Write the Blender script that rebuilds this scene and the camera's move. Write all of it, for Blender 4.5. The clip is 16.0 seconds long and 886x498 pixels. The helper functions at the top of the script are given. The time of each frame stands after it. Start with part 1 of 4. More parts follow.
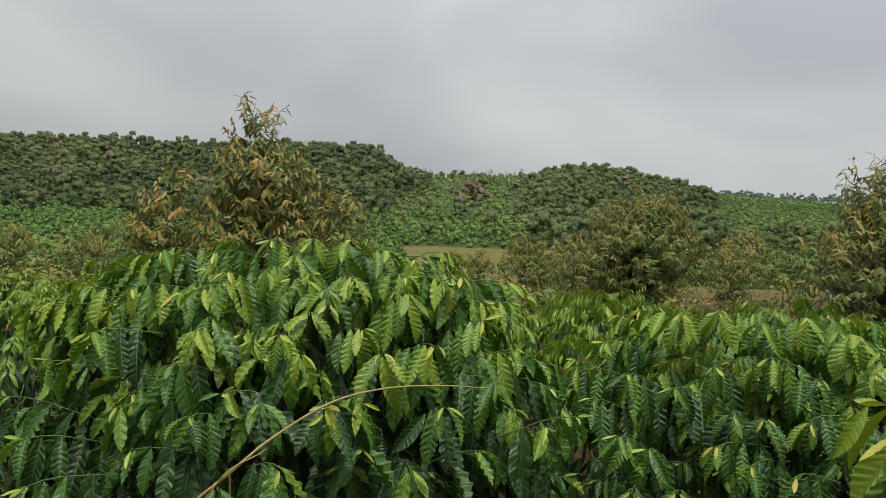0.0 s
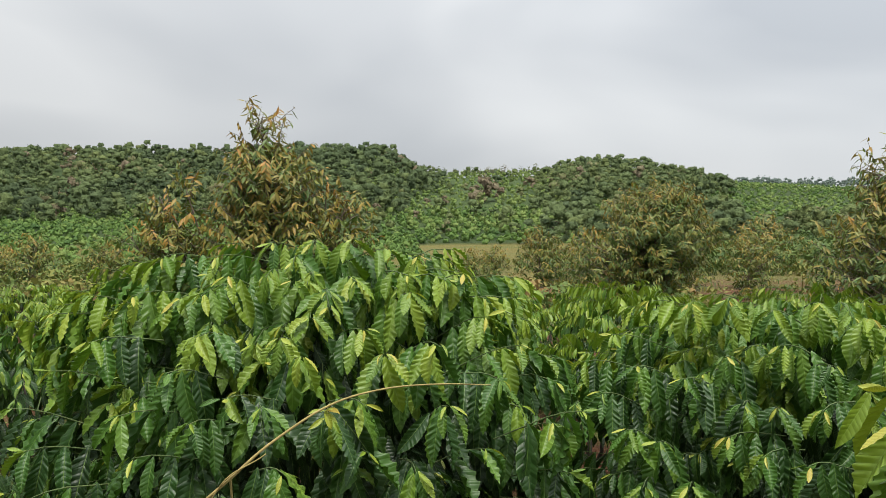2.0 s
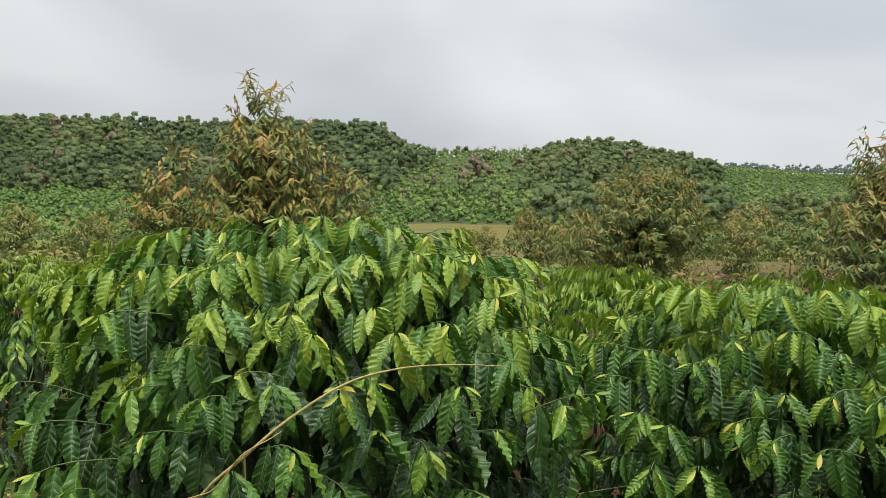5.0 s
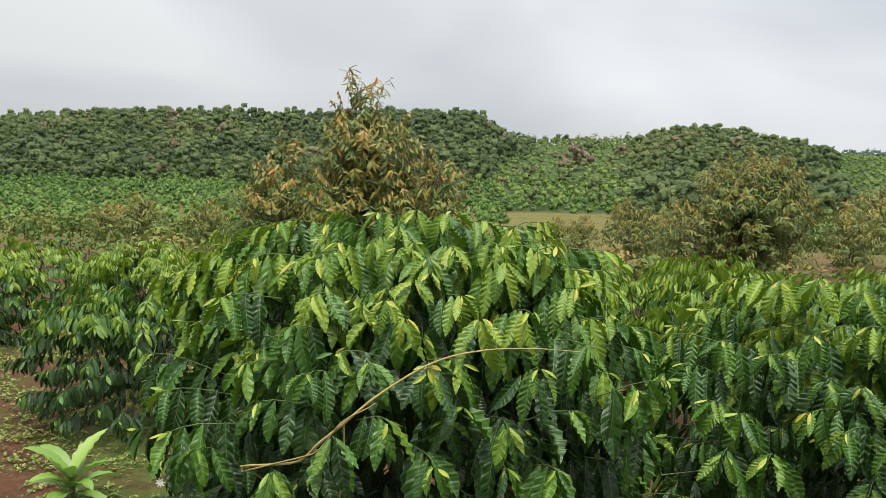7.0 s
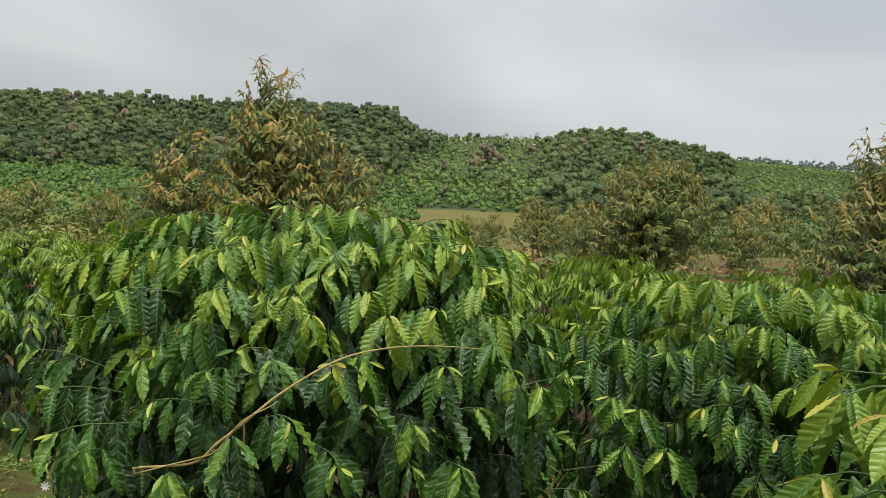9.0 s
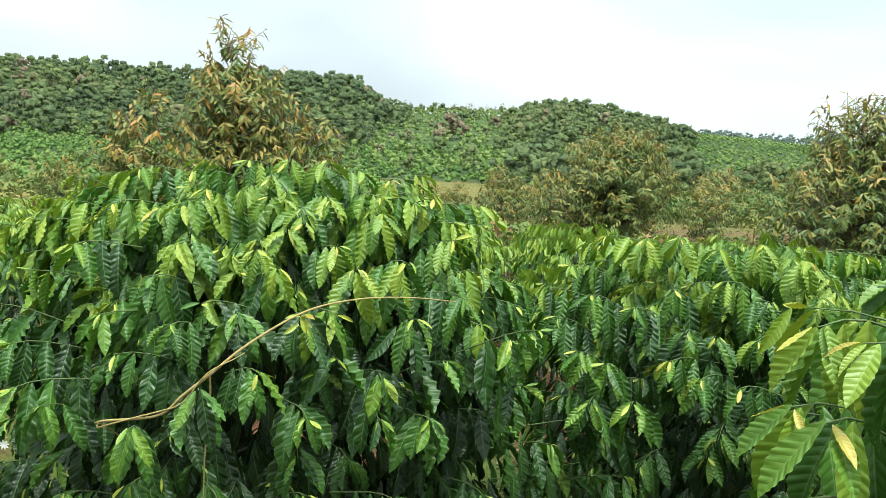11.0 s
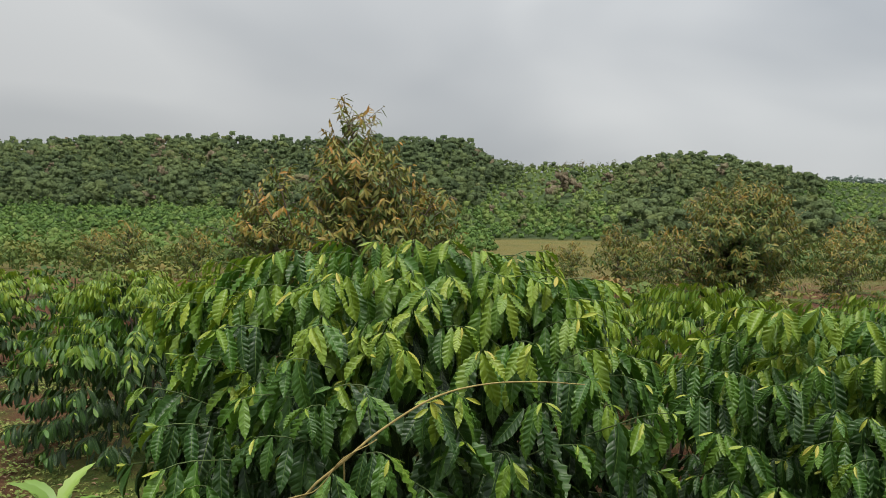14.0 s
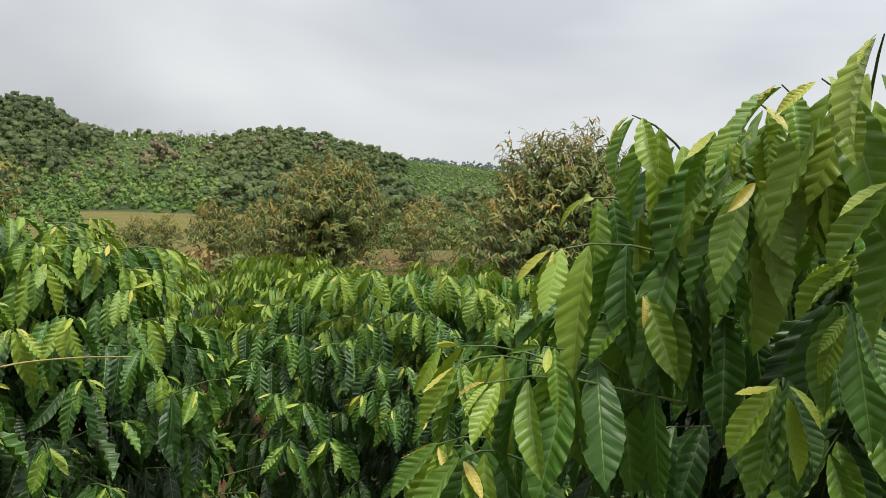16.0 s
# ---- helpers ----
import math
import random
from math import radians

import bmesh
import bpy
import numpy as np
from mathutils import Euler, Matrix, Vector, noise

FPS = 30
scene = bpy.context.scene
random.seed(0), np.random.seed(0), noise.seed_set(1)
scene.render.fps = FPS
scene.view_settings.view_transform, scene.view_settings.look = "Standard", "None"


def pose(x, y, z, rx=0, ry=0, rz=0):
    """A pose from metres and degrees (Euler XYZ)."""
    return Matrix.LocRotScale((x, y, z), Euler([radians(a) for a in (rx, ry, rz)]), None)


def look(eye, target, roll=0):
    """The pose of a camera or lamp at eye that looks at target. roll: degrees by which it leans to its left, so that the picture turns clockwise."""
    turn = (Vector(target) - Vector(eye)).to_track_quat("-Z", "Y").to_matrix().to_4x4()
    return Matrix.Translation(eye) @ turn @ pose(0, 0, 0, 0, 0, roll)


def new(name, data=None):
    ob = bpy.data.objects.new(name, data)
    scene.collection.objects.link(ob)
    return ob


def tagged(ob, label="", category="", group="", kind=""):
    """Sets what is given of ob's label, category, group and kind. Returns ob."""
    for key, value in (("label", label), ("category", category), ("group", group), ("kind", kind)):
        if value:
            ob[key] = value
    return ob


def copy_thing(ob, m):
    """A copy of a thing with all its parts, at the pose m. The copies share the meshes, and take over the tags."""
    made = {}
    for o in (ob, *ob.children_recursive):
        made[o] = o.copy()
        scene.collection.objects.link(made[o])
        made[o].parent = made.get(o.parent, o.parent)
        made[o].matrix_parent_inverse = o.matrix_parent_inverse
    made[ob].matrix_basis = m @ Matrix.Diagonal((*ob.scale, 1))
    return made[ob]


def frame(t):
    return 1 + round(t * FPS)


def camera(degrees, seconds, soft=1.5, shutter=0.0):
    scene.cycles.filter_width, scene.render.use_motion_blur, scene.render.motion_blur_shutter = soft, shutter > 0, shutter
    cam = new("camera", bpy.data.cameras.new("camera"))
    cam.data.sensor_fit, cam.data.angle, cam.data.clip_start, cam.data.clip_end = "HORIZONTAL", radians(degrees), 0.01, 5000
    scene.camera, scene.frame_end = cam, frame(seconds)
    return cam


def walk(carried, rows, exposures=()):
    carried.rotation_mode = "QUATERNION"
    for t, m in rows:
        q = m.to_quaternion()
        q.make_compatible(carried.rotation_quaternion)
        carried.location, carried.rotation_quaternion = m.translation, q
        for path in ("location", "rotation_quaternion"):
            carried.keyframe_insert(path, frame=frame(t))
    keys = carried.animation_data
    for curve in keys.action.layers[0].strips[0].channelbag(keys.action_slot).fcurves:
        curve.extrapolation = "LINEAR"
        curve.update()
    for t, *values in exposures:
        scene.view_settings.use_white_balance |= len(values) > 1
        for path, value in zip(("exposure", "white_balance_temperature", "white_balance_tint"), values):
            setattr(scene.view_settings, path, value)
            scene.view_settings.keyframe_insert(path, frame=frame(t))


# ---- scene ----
cam = camera(58.9, 16.0, soft=0.8)
PATH = [
    (0, (0.138, 0.231, 1.744), (0.113, 2.228, 1.634), 1.3),
    (0.5, (0.145, 0.251, 1.758), (0.111, 2.25, 1.708), -1.6),
    (1, (0.176, 0.261, 1.735), (0.131, 2.259, 1.663), -1.4),
    (1.5, (0.182, 0.261, 1.74), (0.124, 2.257, 1.631), -1.1),
    (2, (0.183, 0.261, 1.739), (0.116, 2.257, 1.623), -0.8),
    (2.5, (0.164, 0.252, 1.751), (0.086, 2.247, 1.626), -0.5),
    (3, (0.147, 0.243, 1.75), (0.061, 2.237, 1.619), -0.4),
    (3.5, (0.148, 0.26, 1.752), (0.068, 2.253, 1.608), -0.0),
    (4, (0.146, 0.271, 1.745), (0.117, 2.265, 1.59), 0.3),
    (4.2, (0.14, 0.283, 1.748), (0.107, 2.277, 1.586), 0.3),
    (6.3, (0.096, 0.213, 1.721), (0.059, 2.204, 1.544), 0.7),
    (6.5, (0.129, 0.17, 1.735), (0.029, 2.158, 1.54), 0.6),
    (7, (0.164, 0.109, 1.766), (-0.121, 2.078, 1.566), 0.4),
    (7.5, (0.144, 0.111, 1.765), (-0.188, 2.072, 1.558), 0.5),
    (8, (0.125, 0.12, 1.762), (-0.216, 2.078, 1.543), 0.7),
    (8.5, (0.146, 0.119, 1.769), (-0.042, 2.099, 1.557), 1.5),
    (9, (0.167, 0.129, 1.765), (0.11, 2.117, 1.56), 2.1),
    (9.2, (0.176, 0.128, 1.765), (0.156, 2.117, 1.556), 2.2),
    (11.3, (0.15, 0.146, 1.706), (0.187, 2.122, 1.398), 2.5),
    (11.5, (0.146, 0.144, 1.704), (0.179, 2.116, 1.37), 2.6),
    (12, (0.142, 0.145, 1.716), (0.166, 2.112, 1.357), 2.8),
    (12.5, (0.125, 0.148, 1.746), (0.132, 2.126, 1.449), 2.6),
    (13, (0.091, 0.134, 1.761), (-0.116, 2.108, 1.519), 2.0),
    (13.5, (0.088, 0.141, 1.772), (-0.162, 2.116, 1.574), 2.1),
    (14, (0.125, 0.139, 1.772), (-0.131, 2.118, 1.641), 0.3),
    (14.5, (0.165, 0.137, 1.776), (0.175, 2.133, 1.642), -0.4),
    (15, (0.198, 0.135, 1.775), (0.456, 2.112, 1.621), 0.4),
    (15.5, (0.223, 0.13, 1.764), (0.666, 2.073, 1.598), 1.1),
    (16, (0.246, 0.131, 1.756), (0.968, 1.987, 1.579), 2.2),
]
EXPOSURES = [(0, -0.35, 6500, 9), (0.5, -0.47, 6400, 9), (1.0, -0.24, 6450, 10), (1.5, -0.08, 6450, 10), (2.5, 0.06, 6450, 11), (4.2, 0.05, 6450, 11), (6.3, 0.1, 6450, 10), (7.0, 0.15, 6450, 10),
             (7.5, -0.22, 6450, 8), (8.0, -0.13, 6450, 10), (9.0, -0.12, 6450, 10), (9.2, -0.12, 6450, 10), (11.3, 0.7, 6000, 0), (12.0, 0.70, 6050, 0), (12.5, 0.54, 6100, 2), (13.0, 0.0, 5850, 3),
             (13.5, -0.25, 6450, 9), (14.5, -0.28, 6500, 10), (15.0, -0.27, 6500, 10), (15.5, -0.22, 6500, 10), (16, 0.03, 6500, 11)]
walk(cam, [(t, look(eye, target, roll)) for t, eye, target, roll in PATH], EXPOSURES)

# ---- world, sun ----
SKY = 0.82  # an overcast sky is about three times brighter overhead than at the horizon
world = bpy.data.worlds.new("overcast_sky")
scene.world = world
world.use_nodes = True
wn, wl = world.node_tree.nodes, world.node_tree.links
wn.clear()
w_out = wn.new("ShaderNodeOutputWorld")
w_bg = wn.new("ShaderNodeBackground")
w_sky = wn.new("ShaderNodeTexSky")
w_sky.sky_type = "NISHITA"
w_sky.sun_disc = False
w_sky.sun_elevation, w_sky.sun_rotation = radians(74), radians(153)
w_scale = wn.new("ShaderNodeMix")
w_scale.data_type, w_scale.blend_type = "RGBA", "MULTIPLY"
w_scale.inputs[0].default_value = 1.0
w_scale.inputs[7].default_value = (0.10, 0.10, 0.10, 1)
w_co = wn.new("ShaderNodeTexCoord")
w_map = wn.new("ShaderNodeMapping")
w_map.inputs["Scale"].default_value = (1.0, 1.0, 2.6)
w_map.inputs["Location"].default_value = (0.35, 0.2, 0.1)
w_noise = wn.new("ShaderNodeTexNoise")
w_noise.inputs["Scale"].default_value = 1.7
w_noise.inputs["Detail"].default_value = 3.5
w_noise.inputs["Roughness"].default_value = 0.42
w_noise.inputs["Distortion"].default_value = 0.4
w_ramp = wn.new("ShaderNodeValToRGB")
w_ramp.color_ramp.elements[0].position, w_ramp.color_ramp.elements[0].color = 0.34, (0.60, 0.635, 0.67, 1)
w_ramp.color_ramp.elements[1].position, w_ramp.color_ramp.elements[1].color = 0.68, (0.98, 1.0, 1.0, 1)
w_mix = wn.new("ShaderNodeMix")
w_mix.data_type = "RGBA"
w_mix.inputs[0].default_value = 0.93
wl.new(w_co.outputs["Generated"], w_map.inputs["Vector"])
wl.new(w_map.outputs["Vector"], w_noise.inputs["Vector"])
wl.new(w_noise.outputs["Fac"], w_ramp.inputs["Fac"])
wl.new(w_sky.outputs["Color"], w_scale.inputs[6])
wl.new(w_scale.outputs[2], w_mix.inputs[6])
wl.new(w_ramp.outputs["Color"], w_mix.inputs[7])
w_sep = wn.new("ShaderNodeSeparateXYZ")
wl.new(w_co.outputs["Generated"], w_sep.inputs["Vector"])
w_up = wn.new("ShaderNodeMath")
w_up.operation, w_up.use_clamp = "MULTIPLY", True
wl.new(w_sep.outputs["Z"], w_up.inputs[0])
w_up.inputs[1].default_value = 1.0
w_pow = wn.new("ShaderNodeMath")
w_pow.operation = "POWER"
wl.new(w_up.outputs[0], w_pow.inputs[0])
w_pow.inputs[1].default_value = 2.0
w_gain = wn.new("ShaderNodeMath")
w_gain.operation = "MULTIPLY_ADD"
wl.new(w_pow.outputs[0], w_gain.inputs[0])
w_gain.inputs[1].default_value, w_gain.inputs[2].default_value = 3.2 * SKY, SKY
wl.new(w_mix.outputs[2], w_bg.inputs["Color"])
w_side = wn.new("ShaderNodeMath")
w_side.operation = "MULTIPLY_ADD"
wl.new(w_sep.outputs["X"], w_side.inputs[0])
w_side.inputs[1].default_value, w_side.inputs[2].default_value = 0.26, 1.0
w_total = wn.new("ShaderNodeMath")
w_total.operation = "MULTIPLY"
wl.new(w_gain.outputs[0], w_total.inputs[0])
wl.new(w_side.outputs[0], w_total.inputs[1])
wl.new(w_total.outputs[0], w_bg.inputs["Strength"])
wl.new(w_bg.outputs["Background"], w_out.inputs["Surface"])

sun = new("sun", bpy.data.lights.new("sun", "SUN"))
sun.data.energy, sun.data.angle, sun.data.color = 3.5, radians(18), (1.0, 0.96, 0.86)
sun.matrix_world = look((5, -6, 40), (0, 4, 0))


# ---- materials ----
class Nodes:
    """Short hand for building a node material."""

    def __init__(self, name):
        self.mat = bpy.data.materials.new(name)
        self.mat.use_nodes = True
        self.tree = self.mat.node_tree
        self.tree.nodes.clear()
        self.out = self.tree.nodes.new("ShaderNodeOutputMaterial")

    def node(self, kind, **values):
        n = self.tree.nodes.new(kind)
        for key, value in values.items():
            n.inputs[key.replace("_", " ")].default_value = value
        return n

    def link(self, a, b):
        self.tree.links.new(a, b)

    def math(self, op, a, b=None, clamp=False):
        n = self.tree.nodes.new("ShaderNodeMath")
        n.operation, n.use_clamp = op, clamp
        for k, v in enumerate((a, b)):
            if v is None:
                continue
            if isinstance(v, (int, float)):
                n.inputs[k].default_value = v
            else:
                self.link(v, n.inputs[k])
        return n.outputs[0]

    def mix(self, fac, a, b, mode="MIX"):
        n = self.tree.nodes.new("ShaderNodeMix")
        n.data_type, n.blend_type = "RGBA", mode
        for slot, v in ((0, fac), (6, a), (7, b)):
            if isinstance(v, (int, float)):
                n.inputs[slot].default_value = v
            elif isinstance(v, tuple):
                n.inputs[slot].default_value = (*v, 1)
            else:
                self.link(v, n.inputs[slot])
        return n.outputs[2]

    def ramp(self, fac, stops):
        n = self.tree.nodes.new("ShaderNodeValToRGB")
        while len(n.color_ramp.elements) < len(stops):
            n.color_ramp.elements.new(0.5)
        for e, (p, c) in zip(n.color_ramp.elements, stops):
            e.position, e.color = p, (*c, 1)
        self.link(fac, n.inputs["Fac"])
        return n.outputs["Color"]

    def noise(self, scale, detail=3.0, rough=0.55, coord="Object"):
        co = self.tree.nodes.new("ShaderNodeTexCoord")
        n = self.node("ShaderNodeTexNoise", Scale=scale, Detail=detail, Roughness=rough)
        self.link(co.outputs[coord], n.inputs["Vector"])
        return n.outputs["Fac"]

    def attribute(self, name):
        n = self.tree.nodes.new("ShaderNodeAttribute")
        n.attribute_name = name
        return n.outputs["Fac"]

    def chance(self):
        a = self.tree.nodes.new("ShaderNodeObjectInfo").outputs["Random"]
        b = self.tree.nodes.new("ShaderNodeNewGeometry").outputs["Random Per Island"]
        return self.math("FRACT", self.math("ADD", a, b))


RIBS = 11  # swellings between the side veins along a coffee leaf


def coffee_leaf_material():
    g = Nodes("coffee_leaf")
    youth = g.attribute("tint")
    luck = g.chance()
    shade = g.math("ADD", youth, g.math("MULTIPLY", g.math("SUBTRACT", luck, 0.5), 0.26), clamp=True)
    # The lowest stop serves old leaves and shade painted inside the bushes.
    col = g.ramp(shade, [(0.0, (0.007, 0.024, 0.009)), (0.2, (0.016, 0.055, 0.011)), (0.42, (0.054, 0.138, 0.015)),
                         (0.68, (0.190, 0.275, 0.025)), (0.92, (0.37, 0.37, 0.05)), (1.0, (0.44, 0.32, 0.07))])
    blotch = g.noise(30.0, 3.0)
    col = g.mix(g.math("MULTIPLY", blotch, 0.35), col, g.mix(0.5, col, (0.11, 0.17, 0.02)))
    uv = g.tree.nodes.new("ShaderNodeUVMap")
    sep = g.tree.nodes.new("ShaderNodeSeparateXYZ")
    g.link(uv.outputs["UV"], sep.inputs["Vector"])
    off = g.math("ABSOLUTE", g.math("SUBTRACT", sep.outputs["X"], 0.5))
    rib = g.math("ABSOLUTE", g.math("SINE", g.math("MULTIPLY", sep.outputs["Y"], RIBS * math.pi)))
    vein = g.math("SUBTRACT", 1.0, g.math("MULTIPLY", rib, 4.0), clamp=True)
    mid = g.math("SUBTRACT", 1.0, g.math("MULTIPLY", off, 30.0), clamp=True)
    rim = g.math("MULTIPLY", g.math("SUBTRACT", off, 0.44), 12.0, clamp=True)
    lines = g.math("MAXIMUM", g.math("MULTIPLY", vein, 0.06), g.math("MAXIMUM", g.math("MULTIPLY", mid, 0.8), g.math("MULTIPLY", rim, 0.35)))
    col = g.mix(lines, col, g.mix(0.55, col, (0.26, 0.40, 0.09)))
    b = g.node("ShaderNodeBsdfPrincipled", Roughness=0.34)
    b.inputs["Specular IOR Level"].default_value = 0.38
    g.link(col, b.inputs["Base Color"])
    g.link(g.math("ADD", 0.31, g.math("MULTIPLY", blotch, 0.20)), b.inputs["Roughness"])
    bump = g.node("ShaderNodeBump", Strength=0.3, Distance=0.005)
    height = g.math("MULTIPLY", g.math("SUBTRACT", g.math("POWER", rib, 0.7), g.math("MULTIPLY", mid, 0.8)), g.math("SUBTRACT", 1.0, g.math("MULTIPLY", youth, 0.9)))
    g.link(height, bump.inputs["Height"])
    g.link(bump.outputs["Normal"], b.inputs["Normal"])
    t = g.node("ShaderNodeBsdfTranslucent")
    g.link(g.mix(1.0, col, (1.1, 1.15, 0.5), "MULTIPLY"), t.inputs["Color"])
    m = g.node("ShaderNodeMixShader", Fac=0.20)
    g.link(b.outputs[0], m.inputs[1])
    g.link(t.outputs[0], m.inputs[2])
    g.link(m.outputs[0], g.out.inputs["Surface"])
    return g.mat


def leaf_material(name, stops, rough=0.5, through_light=0.25, wobble=0.3, patch=None, spec=0.35):
    g = Nodes(name)
    luck = g.chance()
    f = g.math("ADD", g.attribute("tint"), g.math("MULTIPLY", g.math("SUBTRACT", luck, 0.5), wobble), clamp=True)
    col = g.ramp(f, stops)
    if patch:
        grain = g.noise(patch, 4.0, 0.7)
        col = g.mix(g.math("MULTIPLY", g.math("SUBTRACT", grain, 0.42), 4.0, clamp=True), g.mix(0.40, col, (0.030, 0.050, 0.022)), col)
    b = g.node("ShaderNodeBsdfPrincipled", Roughness=rough)
    b.inputs["Specular IOR Level"].default_value = spec
    g.link(col, b.inputs["Base Color"])
    if patch:
        bump = g.node("ShaderNodeBump", Strength=1.0, Distance=0.4)
        g.link(grain, bump.inputs["Height"])
        g.link(bump.outputs["Normal"], b.inputs["Normal"])
    t = g.node("ShaderNodeBsdfTranslucent")
    g.link(col, t.inputs["Color"])
    m = g.node("ShaderNodeMixShader", Fac=through_light)
    g.link(b.outputs[0], m.inputs[1])
    g.link(t.outputs[0], m.inputs[2])
    g.link(m.outputs[0], g.out.inputs["Surface"])
    return g.mat


def bark_material(name, dark, light, scale):
    g = Nodes(name)
    f = g.noise(scale, 5.0, 0.65)
    col = g.ramp(f, [(0.3, dark), (0.7, light)])
    b = g.node("ShaderNodeBsdfPrincipled", Roughness=0.85)
    g.link(col, b.inputs["Base Color"])
    bump = g.node("ShaderNodeBump", Strength=0.5, Distance=0.004)
    g.link(f, bump.inputs["Height"])
    g.link(bump.outputs["Normal"], b.inputs["Normal"])
    g.link(b.outputs[0], g.out.inputs["Surface"])
    return g.mat


def ground_material():
    g = Nodes("red_soil_and_grass")
    co = g.tree.nodes.new("ShaderNodeTexCoord")
    sep = g.tree.nodes.new("ShaderNodeSeparateXYZ")
    g.link(co.outputs["Object"], sep.inputs["Vector"])
    coarse, fine, clods = g.noise(0.7, 5.0), g.noise(9.0, 5.0, 0.65), g.noise(55.0, 4.0, 0.7)
    soil = g.ramp(fine, [(0.25, (0.095, 0.036, 0.017)), (0.55, (0.185, 0.078, 0.038)), (0.8, (0.26, 0.13, 0.072))])
    soil = g.mix(g.math("MULTIPLY", g.math("SUBTRACT", clods, 0.45), 5.0, clamp=True), g.mix(0.5, soil, (0.060, 0.030, 0.018)), soil)
    moss = g.ramp(fine, [(0.3, (0.05, 0.085, 0.016)), (0.7, (0.13, 0.17, 0.032))])
    mask = g.math("MULTIPLY", g.math("SUBTRACT", g.math("ADD", coarse, g.math("MULTIPLY", clods, 0.35)), 0.62), 7.0, clamp=True)
    near = g.mix(mask, soil, moss)
    field = g.ramp(g.noise(0.11, 5.0, 0.6), [(0.3, (0.10, 0.105, 0.026)), (0.5, (0.165, 0.135, 0.036)), (0.7, (0.10, 0.115, 0.028))])
    field = g.mix(g.math("MULTIPLY", g.noise(1.3, 5.0, 0.7), 0.6), field, (0.065, 0.065, 0.020))
    far_mask = g.math("MULTIPLY", g.math("SUBTRACT", sep.outputs["Y"], 16.0), 0.05, clamp=True)
    col = g.mix(far_mask, near, field)
    hill = g.ramp(g.noise(0.05, 5.0, 0.65), [(0.3, (0.022, 0.040, 0.010)), (0.7, (0.040, 0.062, 0.016))])
    hill_mask = g.math("MULTIPLY", g.math("SUBTRACT", sep.outputs["Y"], 88.0), 0.2, clamp=True)
    col = g.mix(hill_mask, col, hill)
    across = g.math("ABSOLUTE", g.math("ADD", g.math("DIVIDE", sep.outputs["X"], sep.outputs["Y"]), 0.02))
    slope_mask = g.math("MULTIPLY", g.math("MULTIPLY", g.math("SUBTRACT", 0.115, across), 30.0, clamp=True), g.math("MULTIPLY", g.math("SUBTRACT", sep.outputs["Y"], 100.0), 0.06, clamp=True))
    grass = g.ramp(g.noise(0.16, 5.0, 0.65), [(0.3, (0.028, 0.050, 0.014)), (0.7, (0.060, 0.090, 0.024))])
    col = g.mix(g.math("MULTIPLY", slope_mask, hill_mask), col, grass)
    b = g.node("ShaderNodeBsdfPrincipled", Roughness=0.95)
    b.inputs["Specular IOR Level"].default_value = 0.2
    g.link(col, b.inputs["Base Color"])
    bump = g.node("ShaderNodeBump", Strength=1.0, Distance=0.05)
    g.link(g.math("ADD", fine, clods), bump.inputs["Height"])
    g.link(bump.outputs["Normal"], b.inputs["Normal"])
    g.link(b.outputs[0], g.out.inputs["Surface"])
    return g.mat


M_COFFEE = coffee_leaf_material()
M_DURIAN = leaf_material("durian_leaf", [(0.0, (0.035, 0.080, 0.018)), (0.3, (0.105, 0.155, 0.030)), (0.5, (0.185, 0.180, 0.032)),
                                         (0.75, (0.280, 0.180, 0.030)), (1.0, (0.37, 0.165, 0.030))], 0.45, 0.22, 0.34, None, 0.32)
# Leaf greens with some haze over the hills mixed in, paler and greyer.
M_FOREST = leaf_material("forest_foliage", [(0.0, (0.090, 0.125, 0.060)), (0.4, (0.145, 0.190, 0.076)), (0.75, (0.195, 0.235, 0.082)),
                                            (0.9, (0.235, 0.205, 0.115)), (1.0, (0.27, 0.205, 0.140))], 0.8, 0.2, 0.12, 2.2, 0.12)
M_SHRUB = leaf_material("shrub_foliage", [(0.0, (0.050, 0.090, 0.026)), (0.5, (0.110, 0.155, 0.036)), (0.8, (0.180, 0.180, 0.045)), (1.0, (0.24, 0.16, 0.06))], 0.7, 0.2, 0.3, None, 0.2)
# Grey-blue greens: the haze of distance is put into this foliage colour.
M_FAR = leaf_material("hazy_far_foliage", [(0.0, (0.085, 0.115, 0.098)), (1.0, (0.125, 0.160, 0.125))], 0.8, 0.1, 0.3, None, 0.2)
M_FIELD = leaf_material("field_crop_foliage", [(0.0, (0.050, 0.100, 0.026)), (0.5, (0.095, 0.165, 0.034)), (1.0, (0.18, 0.24, 0.065))], 0.7, 0.2, 0.3, None, 0.2)
M_WEED = leaf_material("weed_leaf", [(0.0, (0.06, 0.12, 0.02)), (0.5, (0.15, 0.21, 0.035)), (1.0, (0.28, 0.28, 0.08))], 0.6, 0.25, 0.4)
M_DRY = leaf_material("dry_leaf", [(0.0, (0.10, 0.055, 0.03)), (1.0, (0.24, 0.15, 0.085))], 0.8, 0.1, 0.6)
M_GROUND_PLANT = leaf_material("strap_leaf", [(0.0, (0.10, 0.21, 0.03)), (1.0, (0.24, 0.35, 0.065))], 0.4, 0.25, 0.5, None, 0.5)
M_TWIG = bark_material("green_twig", (0.050, 0.090, 0.024), (0.105, 0.135, 0.040), 60.0)
M_BARK = bark_material("grey_brown_bark", (0.070, 0.050, 0.034), (0.190, 0.150, 0.105), 30.0)
M_STEM = bark_material("dark_stem_bark", (0.020, 0.016, 0.010), (0.060, 0.048, 0.034), 40.0)
